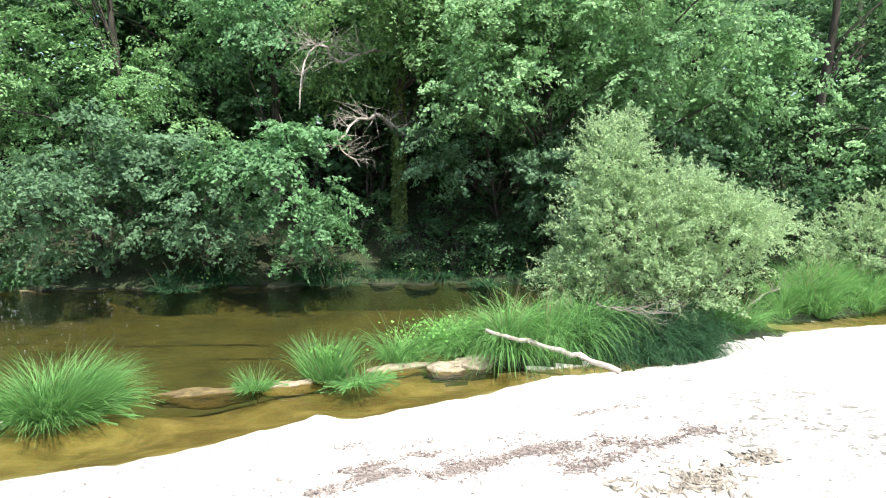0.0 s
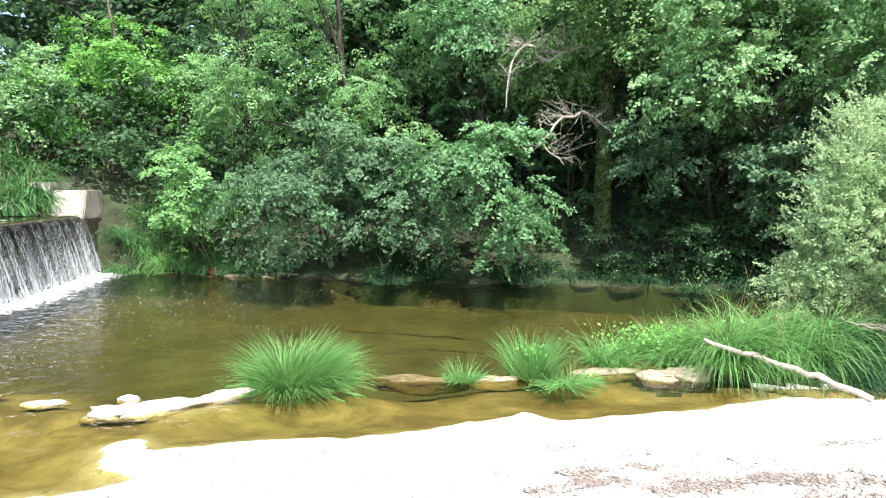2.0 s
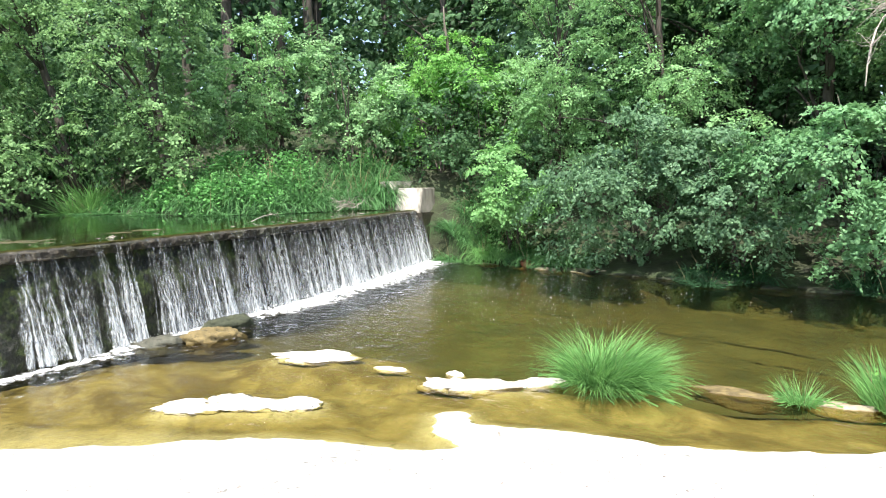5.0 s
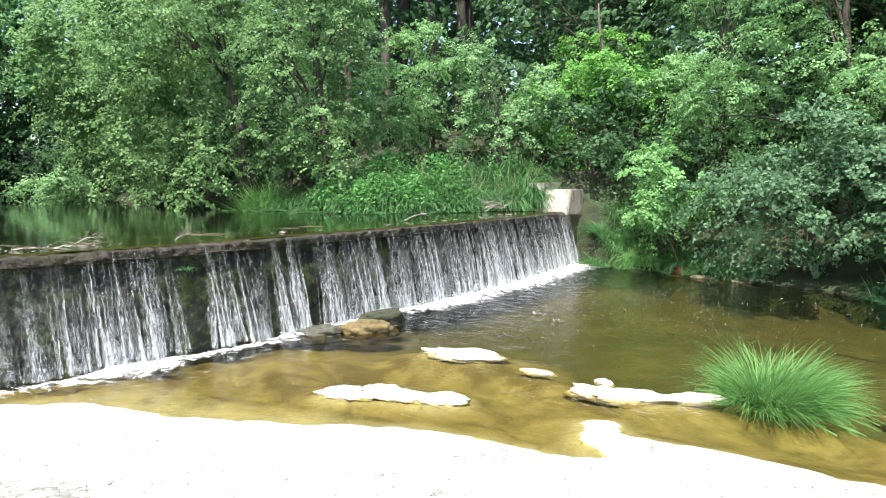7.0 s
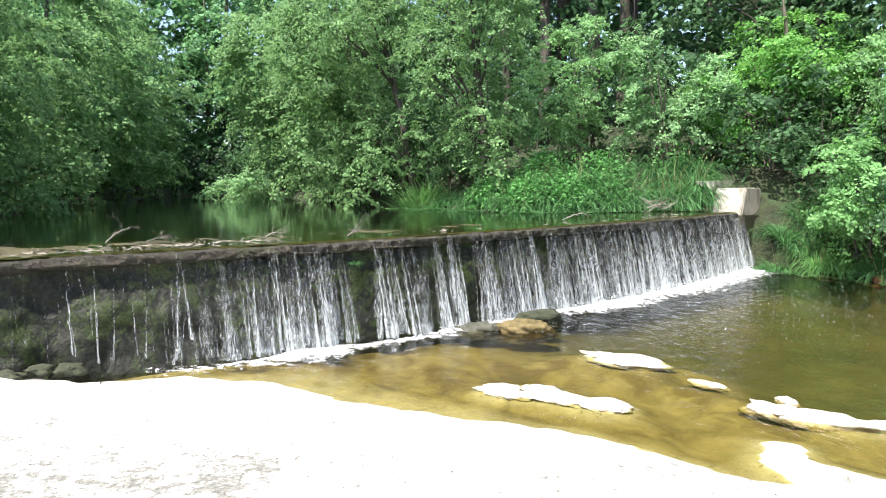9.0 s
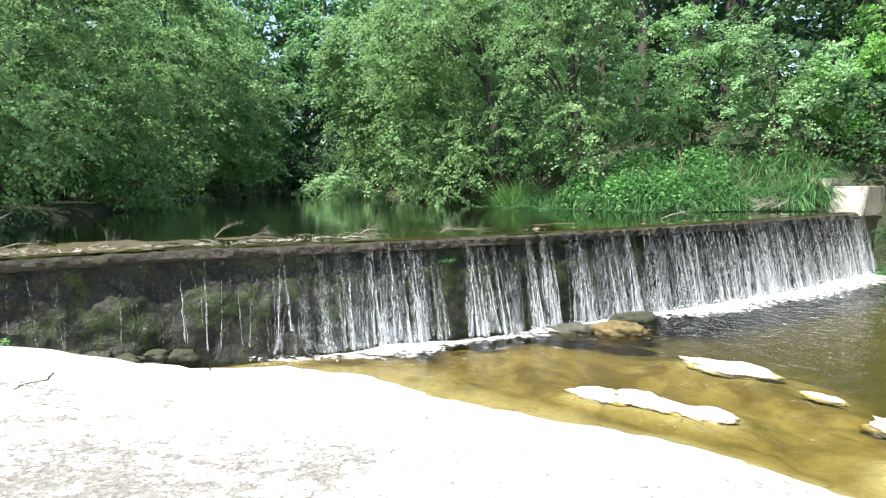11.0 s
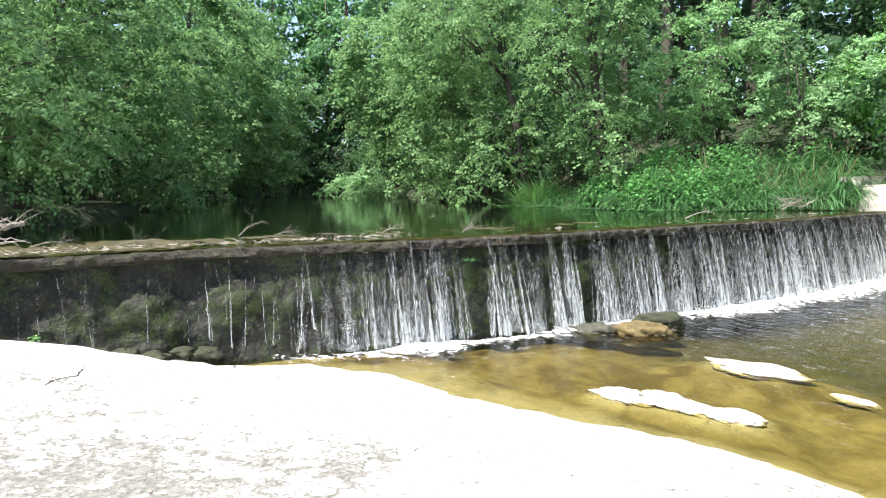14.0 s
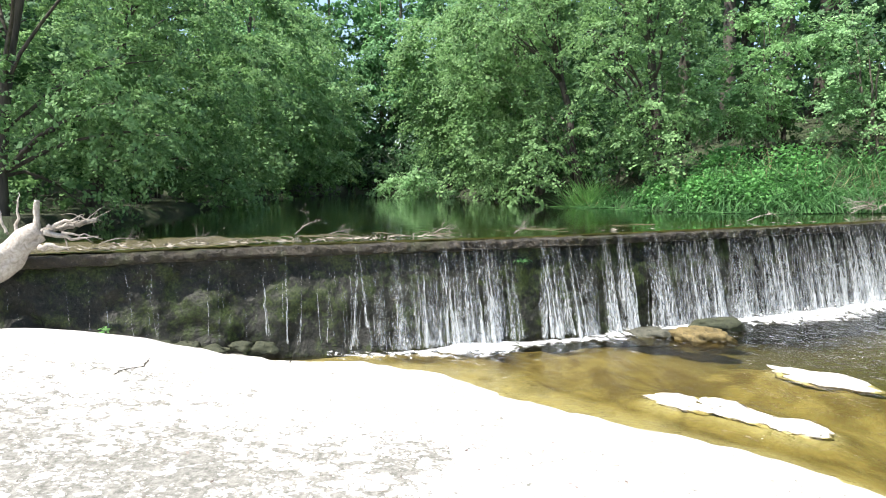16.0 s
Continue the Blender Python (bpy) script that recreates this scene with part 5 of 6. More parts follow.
upstream_tree = tree("alder_tree", (-48.0, -13.0), "tall green tree upstream on the bank", "pool", 17.0, (0.0, 2.6, 7.4), (6.2, 4.6, 8.6), 460, 42, 0.27, 1.3, 0.28, 8, BARK_DARK, 115, 30, group=UPBANK, floor=-1)
for x, y, sc, turn in ((-59.0, -11.5, 1.0, 40), (-71.0, -9.5, 1.1, 130), (-60.0, 8.0, 0.95, 220), (-72.0, 6.5, 1.05, 300)):
    copy_thing(upstream_tree, pose(x, y, ground_z(x, y) - 0.1, 0, 0, turn) @ Matrix.Scale(sc, 4))
far_tree = tree("far_tree", (-90.0, -3.0), "tall pale green tree far upstream", "maple", 25.0, (0.0, 0.0, 12.0), (5.6, 5.6, 13.0), 300, 30, 0.52, 1.9, 0.35, 6, BARK, 116, 40, group=UPBANK, floor=-1)
for x, y, sc, turn in ((-92, -11, 1.05, 80), (-91, 5, 0.95, 150), (-84, 9, 1.0, 220), (-80, -18, 1.0, 300), (-57, -13, 0.72, 20), (-54, 8, 0.70, 60), (-66, -17, 0.85, 20), (-62, 9, 0.85, 110), (-98, 0, 1.15, 190), (-98, -17, 1.15, 250)):
    copy_thing(far_tree, pose(x, y, ground_z(x, y) - 0.1, 0, 0, turn) @ Matrix.Scale(sc * (1.25 if x < -75 else 1.0), 4))

# the wood behind: a few kinds, repeated
WOOD = "trees of the wood behind"
# the dark leaf colour holds the shade under the trees
kinds = [
    tree("woodland_tree", (-2.0, 25.0), "tall woodland tree with leaves in a shade-dark green", "dark", 13.0, (0, 0, 6.6), (4.2, 4.0, 6.6), 300, 22, 0.26, 1.0, 0.22, 6, BARK_DARK, 121, 26, group=WOOD, floor=-1),
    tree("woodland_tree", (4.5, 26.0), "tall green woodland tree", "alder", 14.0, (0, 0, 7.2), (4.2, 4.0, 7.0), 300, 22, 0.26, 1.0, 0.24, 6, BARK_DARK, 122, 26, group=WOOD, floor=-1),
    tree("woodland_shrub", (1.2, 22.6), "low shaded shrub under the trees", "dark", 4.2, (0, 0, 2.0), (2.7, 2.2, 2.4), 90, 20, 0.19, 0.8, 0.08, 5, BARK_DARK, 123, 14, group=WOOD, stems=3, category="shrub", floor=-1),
]
rng = np.random.default_rng(8)
spots = [(-7.5, 25.0), (-5.6, 23.2), (-10.6, 23.6), (-16.0, 23.4), (-21.5, 21.4), (1.4, 23.8), (-3.8, 24.2), (7.4, 24.0), (-13.5, 25.5), (-20, 24.5), (-36, 13.5), (10.5, 25.0), (16.5, 25.5), (22, 27), (-1, 31), (-11, 31.5), (-24.5, 28), (-33, 22), (-46, 14), (13, 32), (-56, 12), (-34, 18),
         (-22, -15.5), (-31, -17.5), (-42, -19), (-56, -18)]
for k, (x, y) in enumerate(spots):
    sc = rng.uniform(0.9, 1.2) * (1.5 if x < -80 else 1.0)
    m4 = pose(x + rng.normal(0, 0.6), y + rng.normal(0, 0.6), ground_z(x, y) - 0.1, 0, 0, rng.uniform(0, 360))
    copy_thing(kinds[k % 2], m4 @ Matrix.Scale(sc, 4))
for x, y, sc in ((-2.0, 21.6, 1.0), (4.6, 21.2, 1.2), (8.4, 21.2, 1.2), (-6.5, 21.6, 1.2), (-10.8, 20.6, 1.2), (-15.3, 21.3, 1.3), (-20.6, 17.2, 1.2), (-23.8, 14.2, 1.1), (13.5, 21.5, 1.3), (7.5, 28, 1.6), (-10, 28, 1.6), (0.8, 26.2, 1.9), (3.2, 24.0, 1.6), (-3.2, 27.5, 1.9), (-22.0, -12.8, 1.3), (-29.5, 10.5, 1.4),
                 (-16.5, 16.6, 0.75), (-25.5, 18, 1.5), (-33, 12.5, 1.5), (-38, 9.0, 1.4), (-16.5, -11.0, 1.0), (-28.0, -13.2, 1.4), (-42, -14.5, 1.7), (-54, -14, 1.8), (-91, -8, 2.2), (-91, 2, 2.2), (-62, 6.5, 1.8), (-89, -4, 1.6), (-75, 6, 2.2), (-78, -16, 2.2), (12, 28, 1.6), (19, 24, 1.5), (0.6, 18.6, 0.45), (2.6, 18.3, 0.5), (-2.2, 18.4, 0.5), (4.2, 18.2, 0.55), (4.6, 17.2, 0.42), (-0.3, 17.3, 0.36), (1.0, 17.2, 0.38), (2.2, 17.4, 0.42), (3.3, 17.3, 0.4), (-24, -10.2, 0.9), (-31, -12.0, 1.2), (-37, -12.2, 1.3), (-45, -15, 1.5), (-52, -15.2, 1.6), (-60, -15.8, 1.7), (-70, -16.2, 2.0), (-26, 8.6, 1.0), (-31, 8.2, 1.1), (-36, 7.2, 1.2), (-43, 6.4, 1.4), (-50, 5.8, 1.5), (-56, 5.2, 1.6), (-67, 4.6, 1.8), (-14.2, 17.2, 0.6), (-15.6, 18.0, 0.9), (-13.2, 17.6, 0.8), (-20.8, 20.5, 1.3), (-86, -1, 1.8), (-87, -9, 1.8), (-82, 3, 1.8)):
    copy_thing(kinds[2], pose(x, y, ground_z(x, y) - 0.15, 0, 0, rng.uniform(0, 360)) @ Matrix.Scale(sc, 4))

# tall dark pines whose bare trunks stand over the bushes
pine = tree("pine_tree", (-30.2, 15.6), "tall dark pine with a bare trunk behind the bushes", "dark", 17.0, (0.0, 0.0, 14.0), (3.0, 3.0, 4.0), 150, 34, 0.24, 0.9, 0.36, 5, BARK_DARK, 125, 16, group=WOOD, floor=-1)
for x, y, sc, turn in ((-29.0, 17.6, 1.05, 70), (-28.4, 18.9, 0.95, 160), (-33.6, 18.3, 1.1, 230), (-31.8, 22.0, 1.0, 300), (-25.0, 21.6, 1.0, 20), (-35.0, 15.4, 1.05, 110)):
    copy_thing(pine, pose(x, y, ground_z(x, y) - 0.1, 0, 0, turn) @ Matrix.Scale(sc, 4))

# distant woodland that closes the view between the trunks
rng = np.random.default_rng(9)
line = np.array(((34, 36), (14, 38), (-8, 38), (-26, 34), (-44, 24), (-66, 20), (-84, 16)), float)
left = np.array(((-74, -27), (-50, -26), (-30, -24), (-14, -22)), float)
pieces = []
for way, n in ((line, 34000), (left, 12000)):
    t, k = rng.random(n), np.linspace(0, 1, len(way))
    p = np.column_stack((np.interp(t, k, way[:, 0]), np.interp(t, k, way[:, 1]))) + rng.normal(0, 1.2, (n, 2))
    top = 12.5 + 2.2 * vnoise(np.column_stack((p, p[:, 0] * 0)), 0.32, 3)
    z = height(p) + 0.3 + rng.random(n) * top
    pieces.append(leaf_cloud(rng, np.column_stack((p, z)), 0.72, np.tile((0.1, -0.5, 0.5), (n, 1)), 0.3))
v, f = joined(pieces)
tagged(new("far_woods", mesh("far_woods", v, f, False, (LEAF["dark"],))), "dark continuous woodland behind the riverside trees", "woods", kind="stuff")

# grass and herbs on the banks
for k, (x, y, n, r, L, key, herbs, label) in enumerate((
        (-17.2, 12.7, 700, 0.7, 1.35, "grass_cool", 0, "long arching sedge on the bank above the weir"),
        (-17.9, 11.3, 800, 1.0, 1.35, "grass_cool", 300, "long bright arching sedge and herbs above the weir"),
        (-18.2, 10.0, 700, 1.0, 1.25, "grass_cool", 1100, "bright leafy herbs and sedge above the weir"),
        (-19.0, 8.8, 600, 1.0, 1.15, "grass_cool", 1500, "bright leafy herbs over the upper pool"),
        (-20.8, 8.2, 600, 1.0, 1.1, "grass_cool", 1100, "leafy herbs and grass over the upper pool"),
        (-19.3, 11.9, 900, 1.2, 1.3, "grass_cool", 700, "long green grass under the sallows"),
        (-20.4, 10.2, 800, 1.2, 1.3, "grass_cool", 1100, "long green grass and herbs under the hazels"),
        (-17.0, 13.9, 1000, 0.7, 1.45, "grass_cool", 0, "long cool green sedge beside the abutment"),
        (-18.2, 14.3, 1000, 1.0, 1.45, "grass_cool", 200, "long cool green grass under a sallow"),
        (-23.4, 7.4, 700, 0.8, 1.1, "grass_cool", 500, "shaded grass over the upper pool"),
        (-14.35, 14.95, 1000, 0.45, 0.95, "grass_cool", 0, "bright grass clump at the foot of the abutment"),
        (-13.3, 15.4, 800, 0.7, 1.1, "grass", 400, "green grass and herbs on the far bank"),
        (-12.0, 15.6, 800, 0.7, 1.0, "grass_cool", 300, "green grass on the far bank"),
        (-10.6, 15.7, 800, 0.7, 1.0, "grass_cool", 0, "green grass hanging over the far bank"),
        (-14.2, 16.4, 800, 0.8, 1.1, "grass_cool", 500, "shaded herbs behind the abutment"),
        (-24.8, 6.9, 600, 0.6, 1.6, "grass", 0, "pale reeds at the pool's edge"),
        # far-bank grass: the trees' shade is carried by the dark blade colour
        (4.0, 16.6, 900, 1.0, 0.72, "grass_shade", 100, "shaded grass on the far bank"),
        (1.8, 16.7, 900, 1.1, 0.72, "grass_shade", 100, "shaded grass on the far bank"),
        (-0.4, 16.7, 900, 1.1, 0.72, "grass_shade", 60, "shaded grass on the far bank"),
        (-2.6, 16.7, 900, 1.1, 0.72, "grass_shade", 60, "shaded grass on the far bank"),
        (-6.0, 16.0, 900, 1.2, 0.72, "grass_shade", 60, "shaded grass on the far bank"))):
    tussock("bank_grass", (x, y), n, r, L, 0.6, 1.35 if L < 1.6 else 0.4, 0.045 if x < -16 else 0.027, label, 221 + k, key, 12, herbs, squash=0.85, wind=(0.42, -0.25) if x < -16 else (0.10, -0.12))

# ivy on the alder's trunk
rng = np.random.default_rng(51)
n = 5200
w = rng.uniform(0, 2 * np.pi, n)
zz = rng.uniform(0.1, 5.2, n)
pos = np.column_stack(((0.205 - 0.012 * zz) * np.cos(w) + rng.normal(0, 0.03, n), (0.205 - 0.012 * zz) * np.sin(w) + rng.normal(0, 0.03, n), zz))
v, f = leaf_cloud(rng, pos, 0.10, np.column_stack((np.cos(w), np.sin(w), np.full(n, 0.25))), 0.6)
ob = new("ivy", mesh("ivy", v, f, False, (LEAF["ivy"],)))
ob.location = (-0.85, 18.7, ground_z(-0.85, 18.7))
tagged(ob, "ivy climbing an alder trunk", "ivy")


# ---------------------------------------------------------------- dead wood
def branchwork(name, spine, r0, r1, twigs, material, label, category, seed, reach=0.5, sides=9, spread_=0.8):
    """A fallen or dead branch: a bent stem and its side twigs."""
    rng = np.random.default_rng(seed)
    spine = np.asarray(spine, float)
    root = thing(name, tuple(spine[0]), label, category)
    p = spine - spine[0]
    t = np.linspace(0, 1, 14)
    seg = np.linspace(0, 1, len(p))
    q = np.column_stack([np.interp(t, seg, p[:, k]) for k in range(3)]) + rng.normal(0, r0 * 0.25 + 0.02 * (twigs > 12), (14, 3))
    rad = (r0 + (r1 - r0) * t) * rng.uniform(0.9, 1.12, 14)
    part("stem", mesh("stem", *tube(q, rad, sides), True), material, root)
    L = np.linalg.norm(p[-1])
    for k in range(twigs):
        a = rng.integers(3, 13)
        d = q[min(a + 1, 13)] - q[a - 1]
        d = d / np.linalg.norm(d) + rng.normal(0, spread_, 3)
        d[2] = abs(d[2]) * 0.6 if rng.random() < 0.7 else d[2] * 0.3
        e = q[a] + d / np.linalg.norm(d) * reach * rng.uniform(0.5, 1.1)
        tp = bent(rng, q[a], e, 6, reach * 0.035)
        bits = [tube(tp, rad[a] * 0.45 * (1 - np.linspace(0, 1, 6) * 0.75), 5)]
        for u in range(4):
            g = tp[rng.integers(1, 6)]
            bits.append(tube(bent(rng, g, g + (d / np.linalg.norm(d) + rng.normal(0, 0.8, 3)) * reach * 0.4, 4, 0.01), rad[a] * 0.2 * np.array((1, 0.8, 0.6, 0.3)), 4))
        part("twig", mesh("twig", *joined(bits), True), material, root)
    return root


branchwork("fallen_log", ((2.74, 8.08, 0.13), (2.2, 8.26, 0.31), (1.60, 8.45, 0.43), (0.97, 8.62, 0.55)), 0.042, 0.030, 2, DEADWOOD, "bleached fallen log lying across the islet's grass", "log", 131, 0.16)
branchwork("dead_branch", ((-0.85, 18.35, 4.05), (-1.3, 17.12, 4.52), (-1.76, 16.27, 4.21), (-2.2, 15.82, 3.68), (-2.04, 15.63, 3.36), (-1.58, 15.49, 3.04)), 0.046, 0.014, 24, DEADWOOD, "bare twisted dead branch reaching out of the alder", "branch", 132, 0.55)
branchwork("dead_branch", ((-1.3, 17.12, 4.45), (-0.9, 17.05, 4.2), (-0.61, 16.95, 3.93), (-0.14, 16.76, 3.67)), 0.028, 0.010, 18, DEADWOOD, "bare dead side branch of the alder", "branch", 136, 0.45)
branchwork("dead_branch", ((-0.87, 18.35, 6.23), (-1.55, 17.3, 6.18), (-2.22, 16.62, 5.74), (-2.73, 16.14, 6.11), (-3.01, 15.68, 5.47), (-3.04, 15.37, 4.4)), 0.046, 0.014, 28, DEADWOOD, "bare twisted dead branch high on the alder", "branch", 133, 0.7)
branchwork("dead_twigs", ((2.7, 9.35, 0.82), (3.1, 9.15, 0.74), (3.6, 9.05, 0.72)), 0.016, 0.006, 16, DEADGREY, "tangle of dead twigs under the willow", "twigs", 134, 0.5)
branchwork("dead_twigs", ((6.2, 11.7, 0.25), (6.7, 12.1, 0.45), (7.4, 12.4, 0.6)), 0.03, 0.01, 7, DEADGREY, "driftwood branches caught in the grass", "branch", 135, 0.7)
# dead tree trunk stranded on the weir's end: gnarled and ridged, with broken limbs
def gnarled(points, radii, seed, sides=22, rings=46, rough=0.16):
    t, k = np.linspace(0, 1, rings), np.linspace(0, 1, len(points))
    p = np.column_stack([np.interp(t, k, np.asarray(points, float)[:, a]) for a in range(3)])
    p += np.column_stack([vnoise(np.column_stack((t * 3, t, t)), 2.0, seed + a) for a in range(3)]) * radii[0] * 0.22
    r = np.interp(t, k, radii)
    v, f = tube(p, r, sides)
    n = rings * sides
    axis = np.repeat(p, sides, 0)
    w = np.tile(np.linspace(0, 2 * np.pi, sides, endpoint=False), rings)
    long = np.repeat(t, sides)
    ridge = np.column_stack((np.cos(w) * 1.2, np.sin(w) * 1.2, long * 1.3))
    knots = np.column_stack((np.cos(w), np.sin(w), long * 5.0))
    push = 1 + rough * vnoise(ridge, 2.6, seed) + rough * 0.8 * vnoise(knots, 1.5, seed + 3) + rough * 0.40 * vnoise(knots, 5.5, seed + 5) + rough * 0.25 * vnoise(ridge, 13.0, seed + 6)
    v[:n] = axis + (v[:n] - axis) * push[:, None]
    return v, f


tip = np.array((-8.93, -5.16, 2.02))
root = thing("stranded_tree", (-8.05, -6.35, ground_z(-8.05, -6.35)), "big bleached gnarled dead trunk stranded on the weir", "trunk")
base = np.array(root.location)
part("trunk", mesh("trunk", *gnarled(np.array(((-7.7, -6.9, base[2] + 0.12), (-8.3, -6.1, 1.48), (-8.68, -5.60, 1.72), tip)) - base, (0.19, 0.175, 0.15, 0.105), 5, rough=0.30), True), DEADWOOD, root)
part("stub", mesh("stub", *gnarled(np.array((tip + (0.0, -0.10, 0.0), tip + (0.02, -0.08, 0.22), tip + (0.03, -0.04, 0.44))) - base, (0.050, 0.040, 0.030), 7, 12, 16, 0.30), True), DEADWOOD, root)
rng = np.random.default_rng(141)
for start, end, r in (((0.02, 0.0, 0.02), (-0.22, 0.36, -0.08), 0.045), ((0.0, 0.05, 0.10), (-0.15, 0.36, 0.16), 0.034), ((0.08, -0.30, -0.1), (0.12, -0.24, 0.45), 0.030), ((0.1, -0.02, -0.18), (0.06, 0.30, -0.20), 0.045), ((0.12, -0.40, 0.0), (0.16, -0.52, 0.42), 0.024), ((-0.05, 0.2, 0.0), (-0.3, 0.55, -0.10), 0.018), ((-0.1, 0.1, 0.05), (-0.35, 0.40, 0.10), 0.014)):
    pts = bent(rng, tip + start - base, tip + end - base, 8, 0.02)
    bits = [tube(pts, r * (1 - np.linspace(0, 1, 8) * 0.72), 7)]
    for u in range(2):
        g = pts[rng.integers(3, 7)]
        bits.append(tube(bent(rng, g, g + (np.array(end) - start) * 0.35 + rng.normal(0, 0.09, 3), 5, 0.01), r * 0.35 * (1 - np.linspace(0, 1, 5) * 0.7), 5))
    part("broken_limb", mesh("broken_limb", *joined(bits), True), DEADWOOD, root)
# a leafy sprig on the slab's brow
v, f = leaf_cloud(rng, rng.normal(0, 1, (28, 3)) * (0.035, 0.035, 0.03) + (0, 0, 0.05), 0.042, np.tile((0, 0, 0.9), (28, 1)))
ob = new("sprig", mesh("sprig", v, f, False, (LEAF["grass"],)))
ob.location = (-8.43, -4.22, ground_z(-8.43, -4.22))
tagged(ob, "small bright green sprig rooted in the slab", "plant", kind="stuff")
branchwork("driftwood_branch", ((-9.1, -5.35, 2.0), (-9.25, -5.0, 2.10), (-9.35, -4.66, 2.16)), 0.050, 0.032, 3, DRIFT, "grey driftwood branch behind a dead trunk", "branch", 142, 0.2)
# twigs caught on the sill
for k, (s, o, L, up) in enumerate(((-2.3, -1.6, 0.34, 0.24), (0.15, -1.2, 0.30, 0.08), (1.3, -0.4, 0.30, 0.12), (7.6, -1.2, 0.9, 0.16), (-1.7, -1.5, 0.35, 0.04), (-5.4, -1.4, 0.5, 0.06), (-4.2, -0.9, 0.5, 0.04))):
    a = dam_xyz(s, o, POOL + 0.02)
    b = dam_xyz(s + L, o - 0.1, POOL + up)
    branchwork("driftwood_twig", (a, (a + b) / 2 + np.array((0, 0, 0.04)), b), 0.010, 0.004, 7, DEADWOOD if k in (1, 3) else DEADGREY, "driftwood twig caught on the weir's sill", "twig", 150 + k, 0.26, 6)


# ---------------------------------------------------------------- litter
def scatter_bits(name, centres, n, size, material, label, category, seed, lift=0.006):
    """Flat curled bits strewn in drifts on the slab."""
    rng = np.random.default_rng(seed)
    c = np.array(centres, float)
    k = rng.integers(0, len(c), n)
    p = c[k, :2] + rng.normal(0, 1, (n, 2)) * c[k, 2:4]
    z = height(p) + lift
    keep = z > 0.03
    pos = np.column_stack((p, z))[keep]
    v, f = leaf_cloud(rng, pos, size, np.tile((0, 0, 3.0), (len(pos), 1)), 0.0, 0.24)
    return tagged(new(name, mesh(name, v, f, False, (material,))), label, category, kind="stuff")


def drift(name, lines, n, size, width, material, label, seed):
    """Bits washed together in ragged strands along the lines."""
    rng = np.random.default_rng(seed)
    c = []
    for a, b, weight in lines:
        k = int(n * weight)
        t = rng.random(k)
        p = np.array(a) + (np.array(b) - a) * t[:, None]
        d = (np.array(b) - a) / np.linalg.norm(np.array(b) - a)
        wave = vnoise(np.column_stack((p, p[:, 0] * 0)), 3.2, seed + weight)
        off = rng.normal(0, 1, k) * width * (0.75 + 0.35 * wave) + 0.10 * wave + 0.05 * vnoise(np.column_stack((p, p[:, 0] * 0)), 9.0, seed + 2)
        p = p + off[:, None] * np.array((-d[1], d[0])) + rng.normal(0, 0.03, (k, 2))
        c.append(p[vnoise(np.column_stack((p, p[:, 0] * 0)), 9.0, seed) + rng.normal(0, 0.45, k) > 0.0])
    p = np.concatenate(c)
    pos = np.column_stack((p, height(p) + 0.005 + 0.012 * rng.random(len(p))))
    v, f = leaf_cloud(rng, pos, size, np.tile((0, 0, 2.6), (len(pos), 1)), 0.0, 0.11)
    return tagged(new(name, mesh(name, v, f, False, (material,))), label, "leaf litter", kind="stuff")


drift("leaf_litter", (((-0.55, 3.9), (0.05, 4.25), 1.2), ((-0.3, 4.05), (0.3, 4.55), 1.0), ((0.3, 3.95), (1.0, 4.42), 1.1), ((0.9, 4.4), (1.65, 4.58), 0.9), ((1.15, 4.0), (1.85, 4.2), 0.7), ((1.4, 4.2), (2.3, 4.65), 0.9), ((2.2, 4.6), (2.7, 4.7), 0.35), ((-0.5, 4.75), (0.3, 5.1), 0.15), ((1.6, 5.6), (2.15, 5.4), 0.15), ((0.2, 4.5), (1.2, 4.9), 0.25)), 1700, 0.046, 0.10, LITTER, "drifts of dry brown leaf litter on the slab", 161)
drift("dry_stalks", (((1.4, 3.8), (2.0, 3.8), 1.0), ((1.95, 3.75), (2.6, 4.2), 1.2), ((1.8, 3.5), (2.4, 3.9), 0.8)), 260, 0.11, 0.12, STALK, "heap of pale dry stalks on the slab", 163)
scatter_bits("strewn_leaves", ((-5.5, -1.5, 1.8, 1.6), (-3.5, 1.0, 1.8, 1.6), (-1.0, 3.6, 1.6, 0.8), (3.5, 5.5, 2.5, 1.4)), 620, 0.035, LITTER, "single dry leaves strewn on the slab", "leaves", 162)
# debris along the sill of the weir
rng = np.random.default_rng(171)
n = 380
s = np.where(rng.random(n) < 0.85, rng.uniform(-6, 0.5, n), rng.uniform(0, 13, n))
pos = dam_xyz(s, rng.uniform(-1.3, 0.05, n), POOL + 0.03)
v, f = leaf_cloud(rng, pos, 0.05, np.tile((0, 0, 3.0), (n, 1)), 0.0, 0.22)
tagged(new("sill_debris", mesh("sill_debris", v, f, False, (LITTER,))), "twigs and leaves lodged along the weir's sill", "debris", kind="stuff")

n = 190
s = np.where(rng.random(n) < 0.9, rng.uniform(-6.5, 0.0, n), rng.uniform(2, 13, n))
pos = dam_xyz(s, -0.15 - 0.5 * rng.random(n) ** 2 + rng.normal(0, 0.06, n), POOL + 0.035)
v, f = leaf_cloud(rng, pos, 0.15, np.tile((0, 0, 3.0), (n, 1)), 0.0, 0.05)
tagged(new("sill_twigs", mesh("sill_twigs", v, f, False, (STALK,))), "pale dry stalks washed onto the weir's lip", "debris", kind="stuff")


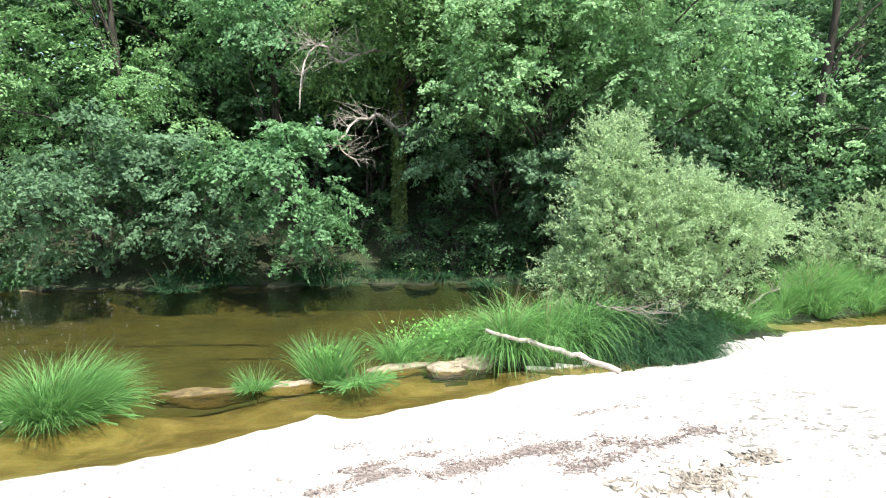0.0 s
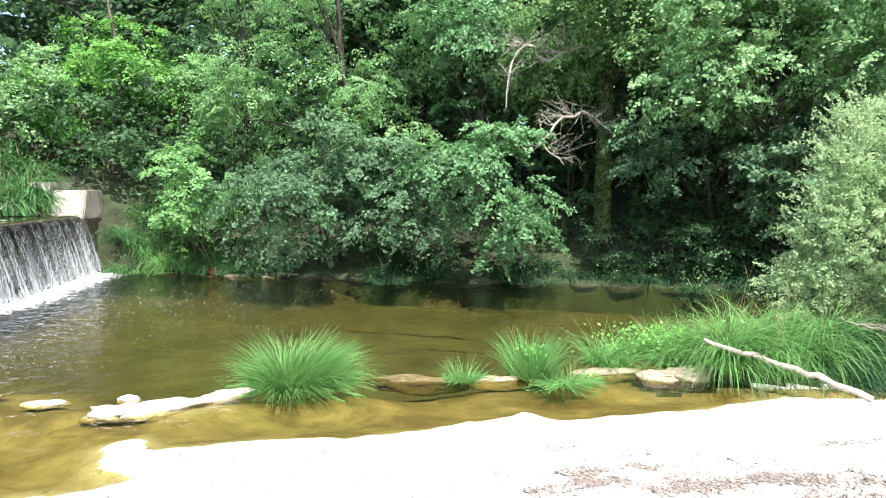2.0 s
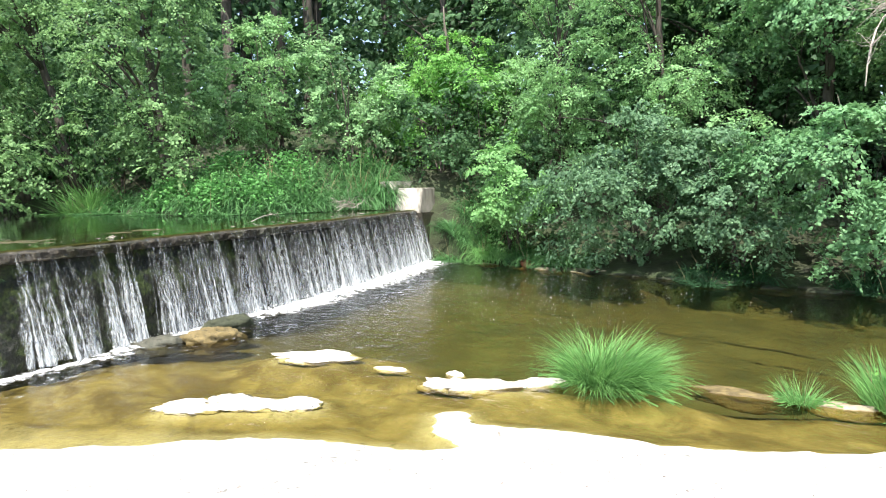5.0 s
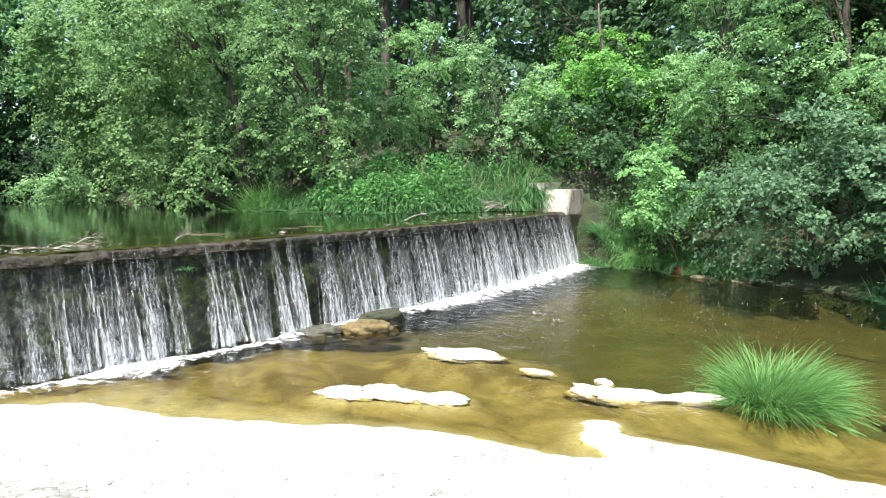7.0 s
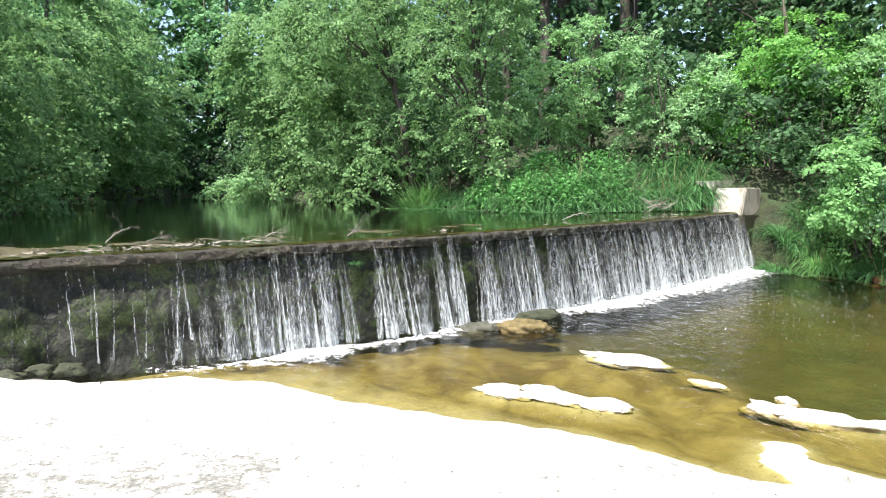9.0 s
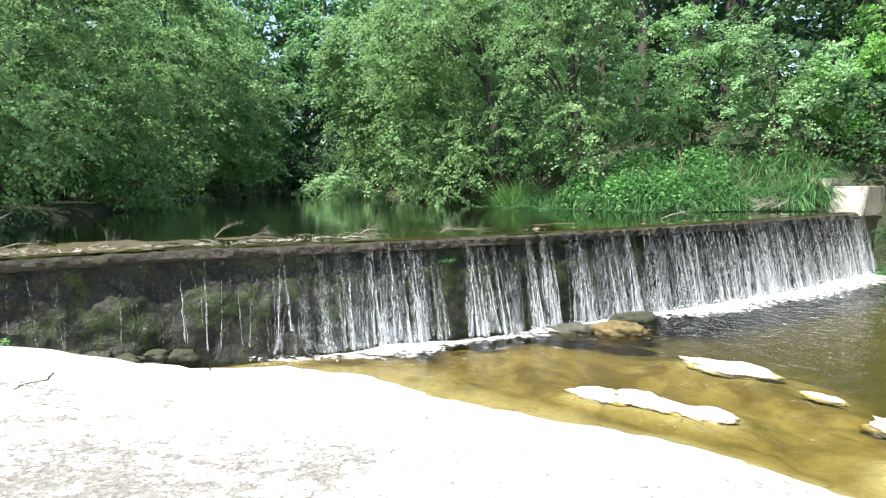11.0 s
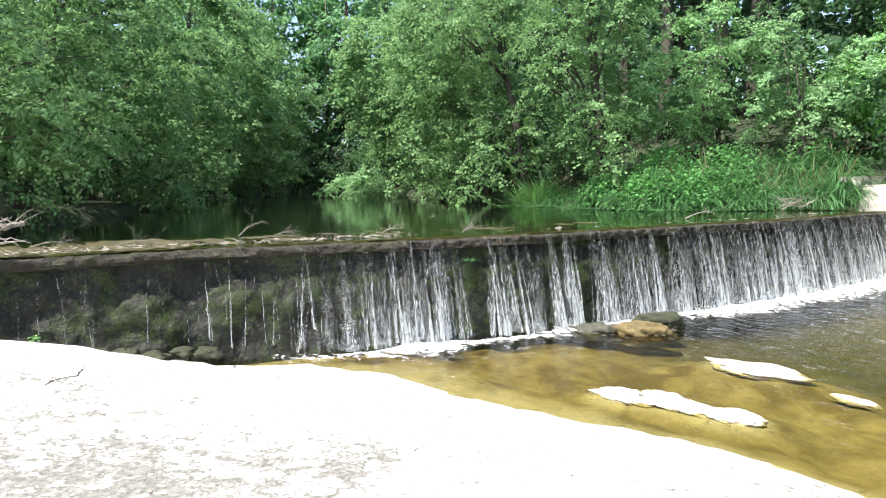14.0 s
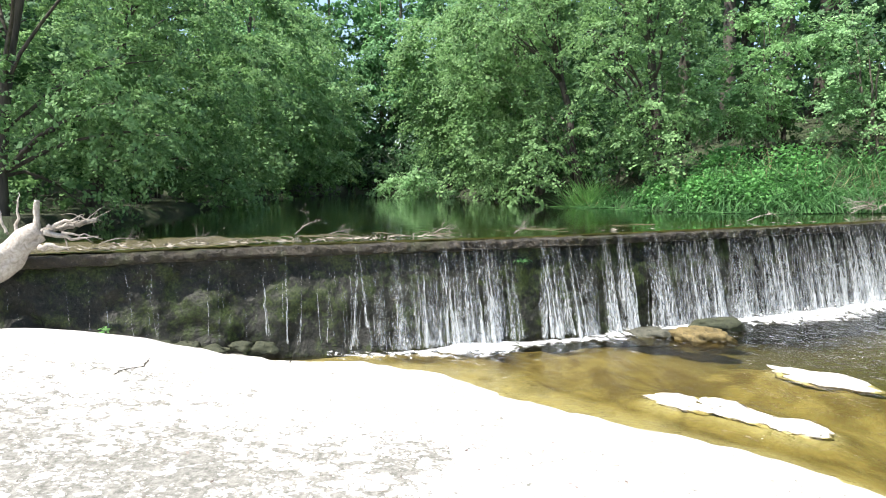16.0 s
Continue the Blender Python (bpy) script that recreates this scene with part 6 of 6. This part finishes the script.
# ---------------------------------------------------------------- cracks
def crack(name, points, width, label, seed, lift=0.004):
    """A dark fissure: a ragged narrow ribbon that follows the rock."""
    rng = np.random.default_rng(seed)
    p = np.asarray(points, float)
    n = 40
    t, k = np.linspace(0, 1, n), np.linspace(0, 1, len(p))
    q = np.column_stack((np.interp(t, k, p[:, 0]), np.interp(t, k, p[:, 1])))
    d = np.gradient(q, axis=0)
    d /= np.linalg.norm(d, axis=1)[:, None]
    side = np.column_stack((-d[:, 1], d[:, 0]))
    q += side * (np.cumsum(rng.normal(0, width * 0.5, n)) * np.sin(t * np.pi))[:, None]
    w = width * rng.uniform(0.3, 1.2, n)[:, None] * np.clip(np.sin(t * np.pi) * 2.5, 0.1, 1)[:, None]
    a, b = q - side * w, q + side * w
    v = np.concatenate((np.column_stack((a, height(a) + lift)), np.column_stack((b, height(b) + lift))))
    i = np.arange(n - 1)
    f = np.column_stack((i, i + 1, i + 1 + n, i + n))
    return tagged(new(name, mesh(name, v, f, True, (CRACK,))), label, "crack", kind="structure")


crack("rock_crack", ((-6.05, -3.05), (-6.3, -3.1), (-6.5, -3.0), (-6.9, -3.05)), 0.011, "dark crack in the pale slab", 301)
crack("rock_crack", ((-7.6, -1.7), (-7.9, -1.75), (-8.1, -1.8)), 0.012, "dark crack in the pale slab", 302)
crack("bed_crack", ((-9.5, 12.4), (-6.0, 12.2), (-3.0, 12.3), (-0.6, 12.7), (1.6, 12.9)), 0.035, "dark fissure in the river bed", 303, 0.02)
crack("bed_crack", ((-4.0, 11.3), (-2.0, 11.35), (0.0, 11.5)), 0.03, "dark fissure in the river bed", 304, 0.02)

# a heap of dead twigs washed up above the weir
rng = np.random.default_rng(310)
for k in range(7):
    x, y = -16.5 - rng.random() * 0.6, 11.9 + rng.random() * 1.6
    z = max(ground_z(x, y), POOL) + 0.1
    a = np.array((x, y, z))
    b = a + np.array((rng.uniform(0.3, 0.7), rng.uniform(-1.4, -0.6), rng.uniform(-0.2, 0.25)))
    b[2] = max(b[2], POOL + 0.05)
    branchwork("driftwood_twig", (a, (a + b) / 2 + np.array((0, 0, 0.1)), b), 0.022, 0.008, 4, DEADWOOD, "pale dead twigs washed up above the weir", "twig", 311 + k, 0.5, 6)
